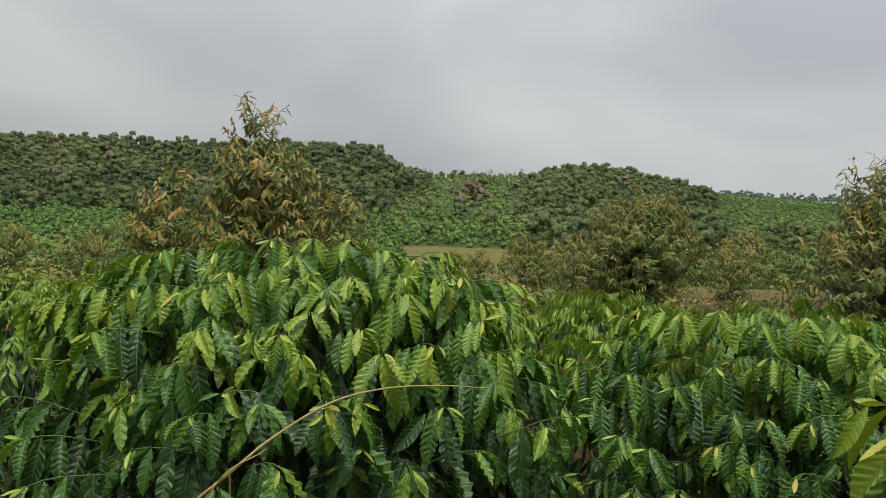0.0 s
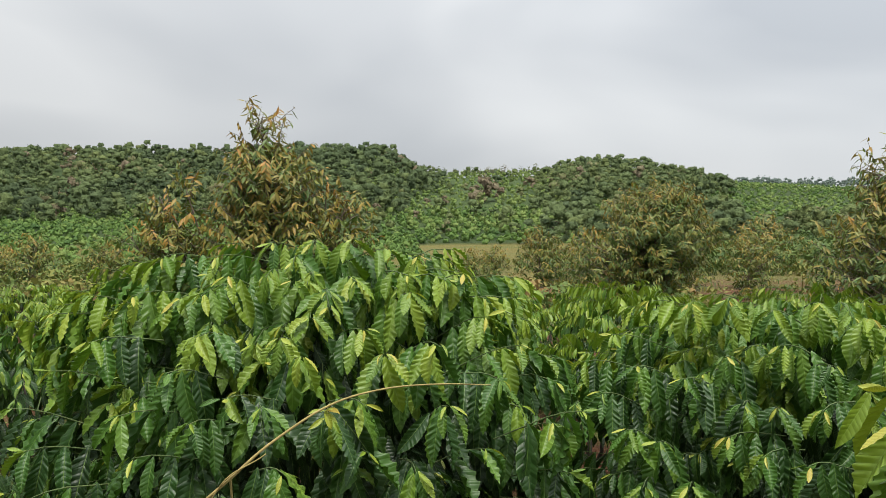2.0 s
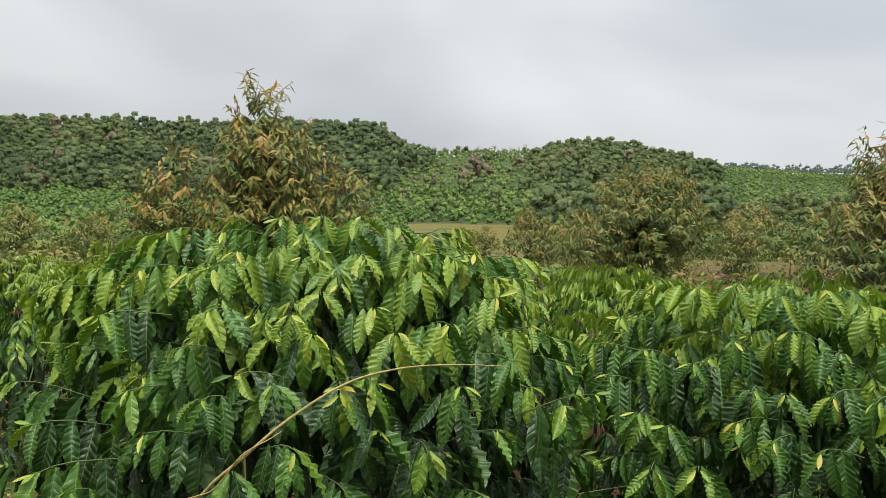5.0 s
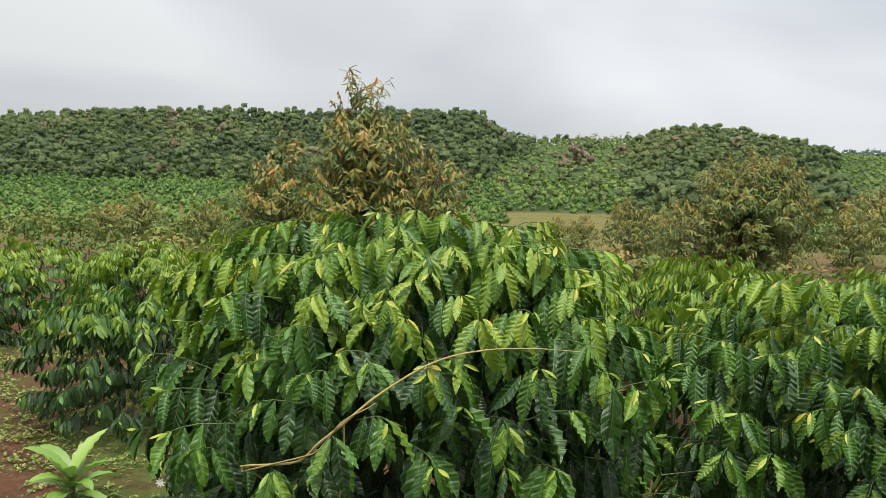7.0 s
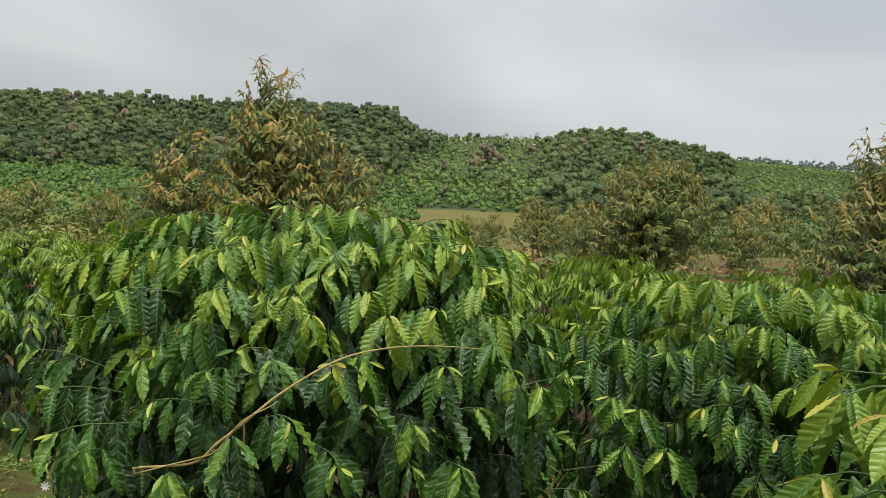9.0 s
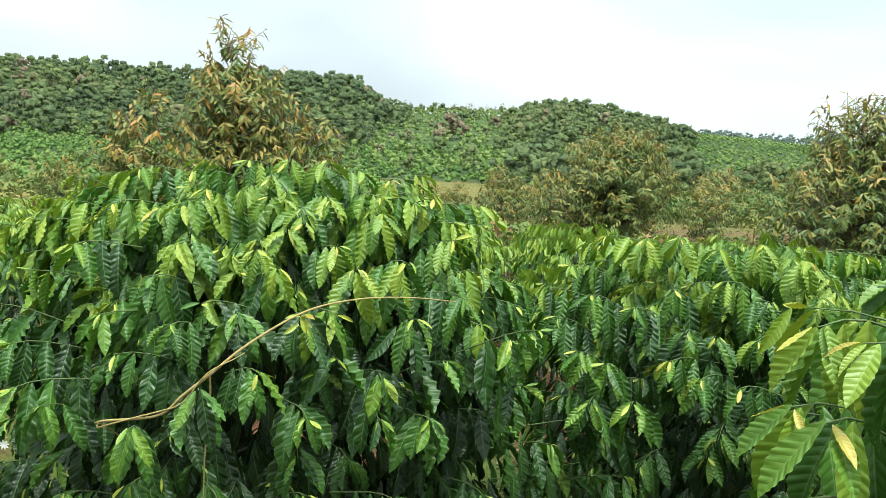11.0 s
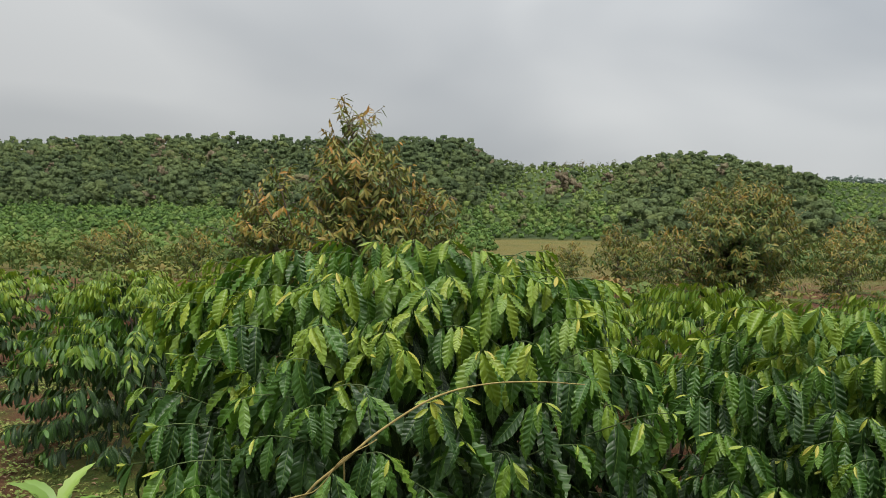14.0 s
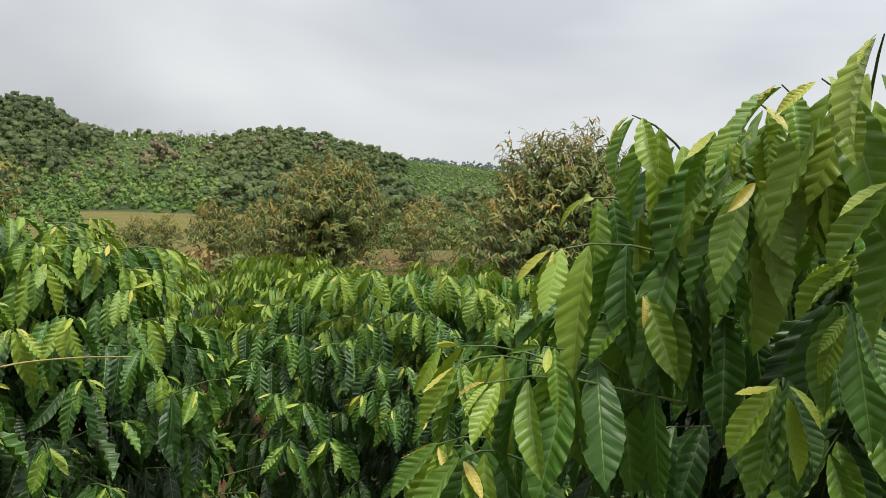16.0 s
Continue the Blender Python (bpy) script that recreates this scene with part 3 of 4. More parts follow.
RIGHT_TIPS = [
    (0.66, 2.90, 1.29), (0.80, 2.99, 1.39), (0.92, 2.90, 1.39), (1.02, 2.83, 1.41), (1.12, 2.73, 1.39), (1.32, 2.82, 1.40), (1.40, 2.67, 1.37), (0.80,
    2.54, 1.22), (1.09, 2.57, 1.31), (0.92, 2.39, 1.18), (0.86, 2.33, 1.11), (1.00, 2.16, 1.09), (0.76, 2.32, 0.98), (0.69, 2.67, 1.23), (0.62, 2.44,
    1.10), (0.70, 2.42, 1.07), (0.53, 2.70, 1.24), (1.22, 2.51, 1.26), (1.22, 2.32, 1.17), (0.96, 2.66, 1.26), (1.02, 2.40, 1.17), (0.57, 2.58, 1.17),
    (1.12, 2.36, 1.17), (0.94, 2.29, 1.07), (0.64, 2.34, 0.97)]
NEAR_TIPS = [  # with the tint of the leaves, lighter for younger ones
    (0.836, 0.995, 1.847, 0.22), (0.877, 0.877, 1.826, 0.20), (0.886, 0.826, 1.852, 0.24), (0.879, 0.789, 1.869, 0.30), (0.869, 0.727, 1.868, 0.28),
    (0.883, 0.673, 1.904, 0.38), (0.821, 1.068, 1.738, 0.22), (0.731, 1.001, 1.671, 0.18), (0.850, 0.978, 1.614, 0.10), (0.707, 0.961, 1.557, 0.16),
    (0.726, 1.287, 1.489, 0.12), (0.874, 0.817, 1.767, 0.20), (0.870, 0.747, 1.555, 0.10), (0.672, 1.181, 1.362, 0.12), (0.892, 0.652, 1.771, 0.24),
    (0.908, 0.995, 1.595, 0.05), (0.996, 0.778, 1.620, 0.05), (0.617, 1.086, 1.401, 0.14), (0.607, 0.979, 1.419, 0.16), (0.655, 1.116, 1.497, 0.20),
    (0.556, 0.968, 1.327, 0.14), (0.642, 0.986, 1.510, 0.18)
]
LOW_TIPS = [
    (0.55, 2.40, 0.82), (0.62, 2.62, 0.66), (0.48, 2.30, 0.60), (0.34, 2.20, 0.74), (0.10, 2.08, 0.78), (-0.12, 2.00, 0.82), (-0.32, 1.95, 0.80),
    (-0.56, 1.98, 0.84), (-0.75, 2.05, 0.78), (0.22, 2.12, 0.56), (-0.44, 1.95, 0.58), (0.72, 2.55, 0.84), (0.80, 2.45, 0.70), (-0.2, 2.0, 0.6)]
MAIN, RIGHT, NEAR = Vector((-0.40, 3.02, 0.0)), Vector((1.56, 3.42, 0.0)), Vector((1.93, 1.36, 0.0))


def outer_branches(seed, tips, foot, size, run, pairs, droop):
    """Leaves and lines of branches that end at the tips given and grow from the bush at foot."""
    r = random.Random(seed)
    leaves, lines = [], []
    for x, y, z, youth in tips:
        tip = Vector((x, y, z)) - foot
        outward = Vector((tip.x, tip.y, 0)).normalized()
        outward.rotate(Matrix.Rotation(r.uniform(-0.5, 0.5), 3, "Z"))
        root = tip - outward * run + Vector((0, 0, -0.35 * run * r.uniform(0.2, 1.4)))
        mid = tip.lerp(root, 0.5) + Vector((0, 0, 0.12 * run))
        lines.append(([root, root.lerp(mid, 0.6).lerp(mid.lerp(tip, 0.6), 0.6), mid.lerp(tip, 0.6), tip], [0.0021, 0.0018, 0.0014, 0.0008]))
        leaf_pairs(r, leaves, root, mid, tip, outward, size * r.uniform(0.9, 1.08), pairs, 6, droop, 1.0, youth, 0.0)
    return leaves, lines


r_youth = random.Random(77)
main_tips = [(*p, r_youth.uniform(0.18, 0.36)) for p in CREST_TIPS] + [(*p, r_youth.uniform(-0.02, 0.16)) for p in FRONT_TIPS] + [(*p, r_youth.uniform(0.0, 0.12)) for p in LOW_TIPS]
right_tips = [(*p, r_youth.uniform(0.02, 0.16) + 0.26 * smooth(1.2, 1.4, p[2])) for p in RIGHT_TIPS]
main_bush = coffee_bush(*MAIN, bush_growth(11, 0.96, 1.57, 540, 0.155, 6, 0.42, young_lit_top=0.25, fresh=-0.02, tilt=0.03, hollows=((0.20, 1.33), (0.55, 0.75)), core=1800), BLADES_MAIN,
                        "large coffee bush with drooping glossy ribbed leaves", 60, lambda p: p.y - 0.5 * p.z, BLADES_FINE, outer=outer_branches(15, main_tips, MAIN, 0.158, 0.24, 5, 1.15))
right_bush = coffee_bush(*RIGHT, bush_growth(23, 0.98, 1.36, 520, 0.145, 6, 0.54, young_lit_top=0.28, fresh=0.01, hollows=((0.1, 0.85),), core=1600), BLADES_MAIN,
                         "rounded coffee bush with yellow-green young shoots", 80, lambda p: p.y + 0.3 * p.x - 0.5 * p.z, BLADES_FINE, outer=outer_branches(16, right_tips, RIGHT, 0.15, 0.24, 5, 1.1))
# Outer tints are raised 1.45 times, to brighten leaves left in shade.
near_bush = coffee_bush(*NEAR, bush_growth(37, 1.04, 1.93, 320, 0.19, 6, 0.82, young_lit_top=0.10, fresh=0.05, core=1300), BLADES_NEAR_REST,
                        "tall coffee bush with long wavy-edged hanging leaves", 60, lambda p: p.y * 0.5 + p.x - 0.8 * p.z, BLADES_NEAR,
                        outer=outer_branches(5, [(x, y, z, 1.45 * k) for x, y, z, k in NEAR_TIPS], NEAR, 0.178, 0.30, 6, 1.75))
for at, along, face, size, tint, word in (((0.684, 1.25, 1.495), (-0.5, -0.1, -0.75), (-0.3, -1, 0.3), 0.085, 0.76, "yellowing leaf"),
                                          ((0.87, 0.74, 1.545), (0.25, -0.1, -1), (-0.3, -1, 0.2), 0.10, 0.78, "pale yellow-green young leaf"),
                                          ((0.872, 0.81, 1.765), (-0.6, -0.2, -0.4), (-0.2, -1, 0.6), 0.055, 1.0, "orange-yellow young leaf")):
    v, q, uv = YOUNG[0]
    leaf = part("leaf", mesh_of("leaf", v, q, M_COFFEE, uv, np.full(len(v), tint)), near_bush, word)
    leaf.matrix_basis = leaf_pose(Vector(at) - NEAR, Vector(along), Vector(face), size)
left_bush = coffee_bush(-2.75, 5.35, 0.0, bush_growth(61, 0.88, 0.93, 260, 0.118, 6, 0.6, young_lit_top=0.24, fresh=0.0, core=600), BLADES_LEFT,
                        "low dark green coffee bush beside bare red soil")

SPOTS = [
    (0.95, 5.3), (2.8, 5.2), (-1.0, 5.3), (4.5, 5.0),
    (-5.7, 7.3), (-3.9, 7.3), (-2.4, 7.4), (0.25, 6.9), (1.6, 6.8), (3.0, 6.6), (6.1, 6.9), (-7.6, 7.0), (6.3, 5.1),
]
SPOTS_BACK = [
    (-6.6, 9.1), (-4.9, 9.0), (-3.2, 9.2), (-0.3, 8.6), (1.0, 8.7), (2.4, 8.6), (6.8, 8.9), (5.3, 9.2),
    (-8.4, 10.9), (-6.0, 11.0), (-4.2, 10.8), (-1.2, 10.4), (0.4, 10.5), (2.0, 10.3), (6.4, 10.8), ]
FRONT = [bush_growth(seed, radius, height, 135, 0.130, 6, young_lit_top=0.36, fresh=0.12, core=160) for seed, radius, height in ((51, 0.78, 1.0), (52, 0.84, 1.06), (53, 0.74, 0.94), (54, 0.86, 1.06))]
BACK = [bush_growth(seed, radius, height, 100, 0.135, 6, young_lit_top=0.36, fresh=0.14, core=100) for seed, radius, height in ((55, 0.82, 0.82), (56, 0.78, 0.74))]
for spots, models in ((SPOTS, FRONT), (SPOTS_BACK, BACK)):
    protos = []
    for n, (x, y) in enumerate(spots):
        turn = Matrix.Translation((x, y, float(land(x, y)))) @ Matrix.Rotation(rng.uniform(0, 6.28), 4, "Z") @ Matrix.Scale(rng.uniform(0.86, 1.08), 4)
        if n < len(models):
            b = coffee_bush(0, 0, 0, models[n], BLADES_FAR, "coffee bush in a planted row with bright green tips")
            b.matrix_world = turn
            protos.append(b)
        else:
            copy_thing(protos[n % len(models)], turn @ Matrix.Scale(1 / protos[n % len(models)].scale.x, 4))


# ---- durian trees ----
r_leaf = random.Random(5)
BLADES_DURIAN = [blade(3, 2, r_leaf.uniform(0.23, 0.30), r_leaf.uniform(0.2, 0.6), r_leaf.uniform(-0.2, 0.7), 0, 0, 0.0, 0, 0.42, r_leaf.uniform(-0.4, 0.4))
                 for _ in range(5)]


def durian_growth(seed, height, masses, leaf, gold=0.5):
    """A young durian: a trunk and leafy shoots that fill rounded masses. masses: x, y, z, radius, half height, shoots, leaves a shoot."""
    r = random.Random(seed)
    leaves, twigs, trunks = [], [], []
    top = Vector((0.02, 0.0, height))
    pts = [Vector((0, 0, -0.08)).lerp(top, k / 9) + Vector((r.uniform(-1, 1), r.uniform(-1, 1), 0)) * 0.012 for k in range(10)]
    trunks.append((pts, [0.030 * (1 - 0.09 * k) * (height / 2.4) for k in range(10)]))
    for mx, my, mz, rad, half, shoots, count in masses:
        if abs(mx) > 0.3:
            stem = [Vector((mx * f, my * f, 0.15 * height * (1 - f) + (mz + 0.5 * half) * f ** 1.4)) for f in (0.02, 0.25, 0.5, 0.75, 1.0)]
            trunks.append((stem, [0.018, 0.015, 0.012, 0.009, 0.005]))
        lumps = [Vector((r.gauss(0, 1), r.gauss(0, 1), r.gauss(0, 1))).normalized() for _ in range(9)]
        for i in range(shoots):
            way = Vector((r.gauss(0, 1), r.gauss(0, 1), r.gauss(0.1, 1))).normalized()
            deep = r.random() ** 0.45 * (0.80 + 0.28 * max(way.dot(l) for l in lumps) ** 3)
            p = Vector((mx + way.x * rad * deep, my + way.y * rad * deep, mz + way.z * half * deep))
            hub = Vector((mx * 0.9, my * 0.9, max(0.1, p.z - 0.25 * (abs(p.x - mx) + abs(p.y - my)) - 0.08)))
            if i % 3 == 0:
                twigs.append(([hub, hub.lerp(p, 0.5) + Vector((0, 0, 0.03)), p], [0.007, 0.005, 0.003]))
            w = (Vector((way.x, way.y, 0.45 + 0.5 * way.z + r.uniform(-0.3, 0.4))) + Vector((r.gauss(0, 0.4), r.gauss(0, 0.4), 0))).normalized()
            q = p + w * leaf * r.uniform(1.6, 2.8)
            twigs.append(([p, p.lerp(q, 0.5) + Vector((0, 0, 0.008)), q], [0.003, 0.0025, 0.0015]))
            sd = w.cross(Vector((0, 0, 1)))
            sd = sd.normalized() if sd.length > 0.05 else Vector((1, 0, 0))
            tone = 0.15 + 0.12 * gold + gold * (0.55 * smooth(0.6, 1.05, deep) * r.uniform(0.3, 1.2) + 0.25 * smooth(0.0, 0.8, way.z))
            for k in range(count):
                g = (k + 0.6) / count
                along = sd * (1 if k % 2 else -1) * r.uniform(0.4, 1.0) + w * r.uniform(0.2, 0.7) + Vector((0, 0, r.uniform(-1.7, -0.15)))
                face = Vector((r.uniform(-0.6, 0.6), r.uniform(-0.6, 0.6), 0.8)) + way * 0.9
                if r.random() < 0.15:
                    face.negate()
                leaves.append((r.randrange(5), leaf_pose(p.lerp(q, g), along, face, leaf * r.uniform(0.7, 1.15), 0), min(1, max(0, r.gauss(tone + 0.12 * g, 0.09)))))
    return leaves, twigs, trunks


def durian_tree(x, y, growth, label, z=None):
    leaves, twigs, trunks = growth
    tree = new("durian_tree")
    tree.matrix_world = Matrix.Translation((x, y, float(land(x, y)) if z is None else z))
    tagged(tree, label, "tree", "young durian trees")
    for tr in trunks:
        part("trunk", tubes("trunk", [tr], M_BARK, 8), tree, "slender grey-brown trunk")
    part("branchwork", tubes("branchwork", twigs, M_BARK, 3), tree, "thin brown limbs and shoots", "stuff")
    part("crown", strewn("crown", BLADES_DURIAN, leaves, M_DURIAN), tree, "olive leaves with golden-brown undersides", "stuff")
    return tree


tree_one = durian_tree(-1.50, 6.6, durian_growth(3, 2.44, (
    (0.04, 0.0, 1.30, 0.46, 0.70, 430, 10), (0.0, 0.0, 2.12, 0.20, 0.42, 70, 8), (0.08, 0.0, 1.82, 0.40, 0.42, 230, 9), (-0.72, -0.05, 1.24, 0.24, 0.46, 150, 10), (-0.62, 0.0, 1.72, 0.07, 0.32, 16, 8),
    (-0.84, 0.0, 1.70, 0.06, 0.24, 10, 8), (-1.05, -0.1, 1.46, 0.12, 0.08, 6, 7), (0.56, 0.1, 1.28, 0.26, 0.52, 140, 9), (0.70, 0.0, 1.66, 0.09, 0.22, 12, 8), (0.0, 0.0, 0.7, 0.5, 0.4, 60, 8)), 0.082, 0.62),
                       "young durian tree with golden-brown shoots and sparse top")
tree_three = durian_tree(4.60, 7.4, durian_growth(8, 2.1, (
    (0.0, 0.0, 1.35, 0.85, 0.85, 680, 9), (-0.75, -0.1, 1.0, 0.62, 0.75, 360, 9), (-0.5, 0.1, 1.78, 0.36, 0.4, 150, 8), (0.1, 0.0, 1.92, 0.40, 0.38, 160, 8),
    (0.1, 0.0, 0.6, 0.9, 0.4, 110, 8)), 0.086, 0.45), "broad young durian tree with brownish tips")
tree_two = durian_tree(3.62, 15.0, durian_growth(9, 2.2, (
    (0.05, 0.0, 1.15, 1.0, 0.95, 1000, 9), (0.15, 0.0, 1.75, 0.62, 0.52, 170, 8), (-0.95, -0.2, 0.75, 0.6, 0.6, 100, 8), (0.0, 0.0, 0.5, 1.15, 0.45, 120, 8)), 0.120, 0.42),
                       "bushy round durian tree with bronze young leaves")
tree_four = durian_tree(7.45, 20.0, durian_growth(10, 1.6, ((0.0, 0.0, 0.85, 0.95, 0.8, 190, 8), (0.1, 0.0, 1.4, 0.4, 0.35, 30, 7)), 0.13, 0.62), "small durian tree with orange-brown leaves")
SMALL = durian_growth(12, 1.3, ((0.0, 0.0, 0.7, 0.60, 0.65, 170, 8), (0.05, 0.0, 1.15, 0.25, 0.3, 22, 7)), 0.13, 0.55)
small = durian_tree(1.85, 19.0, SMALL, "small brownish durian tree on open ground")
for x, y, s in ((2.6, 22.0, 0.9), (4.9, 19.0, 0.8), (0.2, 20.0, 0.7), (2.9, 18.0, 0.95), (5.6, 20.0, 0.8), (-11.0, 20.0, 1.05), (-9.4, 20.5, 0.95), (-13.2, 22.0, 0.9),
                (0.9, 23.0, 0.8), (9.6, 19.0, 1.2), (5.9, 16.5, 0.8)):
    c = copy_thing(small, Matrix.Translation((x, y, float(land(x, y)))) @ Matrix.Rotation(rng.uniform(0, 6.28), 4, "Z"))
    c.scale = (s, s, s)

# ---- hill woods and fields ----
def lump_ball(r):
    """A rough ball of quads: a cube whose faces are halved, pushed out."""
    v, q = [], []
    for axis in range(3):
        for sign in (-1, 1):
            base = len(v)
            for a in (-1, 0, 1):
                for b in (-1, 0, 1):
                    d = [a, b]
                    d.insert(axis, sign)
                    v.append(Vector(d).normalized())
            for a in range(2):
                for b in range(2):
                    k = base + 3 * a + b
                    f = (k, k + 1, k + 4, k + 3)
                    out = (v[f[1]] - v[f[0]]).cross(v[f[3]] - v[f[0]]).dot(v[k] + v[k + 4]) > 0
                    q.append(f if out else f[::-1])
    return v, q


def tree_clump(seed, lobes, quads, size, tall, wide, solid=True):
    """A distant tree of swollen leafy lobes, heaped to a crown, with loose clumps on them: vertices, quads, uv, normals."""
    r = random.Random(seed)
    verts, faces, normals = [], [], []
    centres = []
    for k in range(lobes):
        a, out = k * 2.4 + r.uniform(-0.5, 0.5), math.sqrt((k + 0.3) / lobes)
        high = tall * (0.74 - 0.50 * out ** 2 + r.uniform(-0.10, 0.06))
        centres.append((Vector((math.cos(a) * out * wide * 0.62, math.sin(a) * out * wide * 0.62, high)), wide * r.uniform(0.30, 0.46)))
    if solid:
        ball, ball_faces = lump_ball(r)
        for c, rad in centres:
            base = len(verts)
            for d in ball:
                k = 0.72 + 0.75 * noise.noise(d * 2.6 + c * 3)
                verts.append(c + Vector((d.x, d.y, d.z * 0.85)) * rad * k)
                normals.append((d + Vector((r.uniform(-1, 1), r.uniform(-1, 1), r.uniform(-0.6, 0.9))) * 0.6 + Vector((0, -0.1, 0.45))).normalized())
            faces += [tuple(base + k for k in f) for f in ball_faces if sum(ball[k].z for k in f) > -2.0]
    for i in range(quads):
        c, rad = centres[i % lobes]
        d = Vector((r.gauss(0, 1), r.gauss(0, 1), r.gauss(0.45, 1))).normalized()
        p = c + Vector((d.x * rad, d.y * rad, d.z * rad * 0.85)) * r.uniform(0.6, 1.15)
        n = (d + Vector((r.uniform(-1, 1), r.uniform(-1, 1), r.uniform(-0.3, 1.0))) * 0.55).normalized()
        a = n.orthogonal().normalized()
        a.rotate(Matrix.Rotation(r.uniform(0, 6.28), 3, n))
        b = n.cross(a)
        s, k = size * r.uniform(0.5, 1.25), r.uniform(0.5, 0.9)
        base = len(verts)
        verts += [p + a * s, p + b * s * k + n * s * 0.15, p - a * s * r.uniform(0.7, 1.1) - n * s * 0.25, p - b * s * k * r.uniform(0.6, 1)]
        normals += [(d * 0.8 + n * 0.5 + Vector((0, -0.1, 0.5))).normalized()] * 4
        faces.append((base, base + 1, base + 2, base + 3))
    if not solid:
        base, t = len(verts), 0.022 * tall
        for z, k in ((-0.1 * tall, 1.0), (0.62 * tall, 0.5)):
            for a, b in ((-1, -1), (1, -1), (1, 1), (-1, 1)):
                verts.append(Vector((a * t * k, b * t * k, z)))
                normals.append(Vector((a, b, 0)).normalized())
        faces += [(base + k, base + (k + 1) % 4, base + 4 + (k + 1) % 4, base + 4 + k) for k in range(4)]
    v = np.array([tuple(p) for p in verts])
    return v, np.array(faces), np.zeros((len(v), 2)), np.array([tuple(n) for n in normals])


def woods(name, templates, spots, material, label, category="woods", flat=1.0):
    """Many plants as one mesh. spots: x, y, scale, template, tint."""
    placed = []
    for x, y, s, k, tint in spots:
        m = Matrix.Translation((x, y, float(land(x, y)) - 0.15 * s)) @ Matrix.Rotation(rng.uniform(0, 6.28), 4, "Z") @ Matrix.Diagonal((s * flat, s * flat, s * rng.uniform(0.85, 1.15) , 1))
        placed.append((k, m, tint))
    return tagged(new(name, strewn(name, templates, placed, material)), label, category, "", "stuff")


FOREST = [tree_clump(100 + k, 4 + k % 2, 56, 0.21, 4.2, 2.0) for k in range(6)]
FAR_FOREST = [tree_clump(150 + k, 3, 10, 0.45, 5.0, 2.45) for k in range(6)]
SHRUB = [tree_clump(200 + k, 5, 120, 0.095, 1.2, 0.8, False) for k in range(5)]
CROP = [tree_clump(300 + k, 2, 26, 0.17, 0.95, 0.85) for k in range(5)]
AIRY = [tree_clump(360 + k, 6, 60, 0.24, 5.2, 1.9, False) for k in range(6)]
COLUMN = [tree_clump(350 + k, 2, 30, 0.20, 2.2, 0.95) for k in range(5)]


def patch_noise(x, y, s):
    return noise.noise((x * s, y * s, 4.2))


def forest_spots(seed, u0, u1, y0, y1, step, keep, mean=0.3, big=1.0):
    r = random.Random(seed)
    spots = []
    y = y0
    while y < y1:
        x = u0 * y
        while x < u1 * y:
            px, py = x + r.uniform(-0.9, 0.9) * step, y + r.uniform(-0.9, 0.9) * step
            if keep(px / py, py, r):
                tint = 0.97 if r.random() < 0.02 else min(0.84, max(0, mean + 0.4 * patch_noise(px, py, 0.02) + r.gauss(0, 0.2)))
                spots.append((px, py, big * r.choice((0.6, 0.75, 0.9, 1.0, 1.15, 1.45)) * r.uniform(0.9, 1.1), r.randrange(6), tint))
            x += step
        y += step * 0.9
    return spots


left_woods = forest_spots(1, -0.86, -0.045, 128, 306, 4.0, lambda u, y, r: y > 138 + 12 * patch_noise(u * 200, 0, 0.03) - 50 * smooth(-0.3, -0.15, u) + 100 * smooth(-0.10, -0.06, u))
woods("left_hill_woods", FOREST, left_woods, M_FOREST, "dense dark green woods on the hillside", flat=1.1)
mid_woods = forest_spots(2, -0.15, 0.16, 92, 300, 4.0, lambda u, y, r: (y > 284 and r.random() < 0.85) or (r.random() < 0.14 + 0.6 * smooth(0.07, 0.14, u) + 0.25 * smooth(-0.09, -0.14, u)), 0.5, 0.68)
mid_woods += [(u * y, y, k, n % 6, 0.98) for n, (u, y, k) in enumerate(((0.022, 166, 1.75), (0.034, 170, 1.5), (0.010, 172, 1.25), (-0.085, 226, 1.4), (-0.070, 230, 1.3), (0.078, 200, 1.2), (-0.03, 165, 0.6), (-0.052, 158, 0.6)))]
woods("saddle_trees", FOREST, mid_woods, M_FOREST, "scattered green and brownish trees between planted rows", flat=1.1)
right_woods = forest_spots(3, 0.105, 0.62, 80, 300, 3.6, lambda u, y, r: u < 0.31 + 0.05 * patch_noise(y, 3.0, 0.05) or y < 118 + 20 * patch_noise(u * 300, 1.0, 0.05), 0.38, 0.84)
woods("right_hill_woods", FOREST, right_woods, M_FOREST, "mixed green woods on a rounded hill", flat=1.1)
skyline = [(u * 288 + r_leaf.uniform(-3, 3), 288 + r_leaf.uniform(-10, 6), r_leaf.uniform(0.6, 1.05), r_leaf.randrange(6), r_leaf.uniform(0.5, 0.93)) for u in np.linspace(-0.065, 0.10, 30)]
woods("saddle_skyline_trees", AIRY, skyline, M_FOREST, "thin open-crowned trees along the saddle's skyline")
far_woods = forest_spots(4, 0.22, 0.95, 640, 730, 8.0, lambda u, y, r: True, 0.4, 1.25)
woods("far_ridge_woods", FAR_FOREST, far_woods, M_FAR, "distant wooded ridge with bluish haze in its colour", flat=1.1)


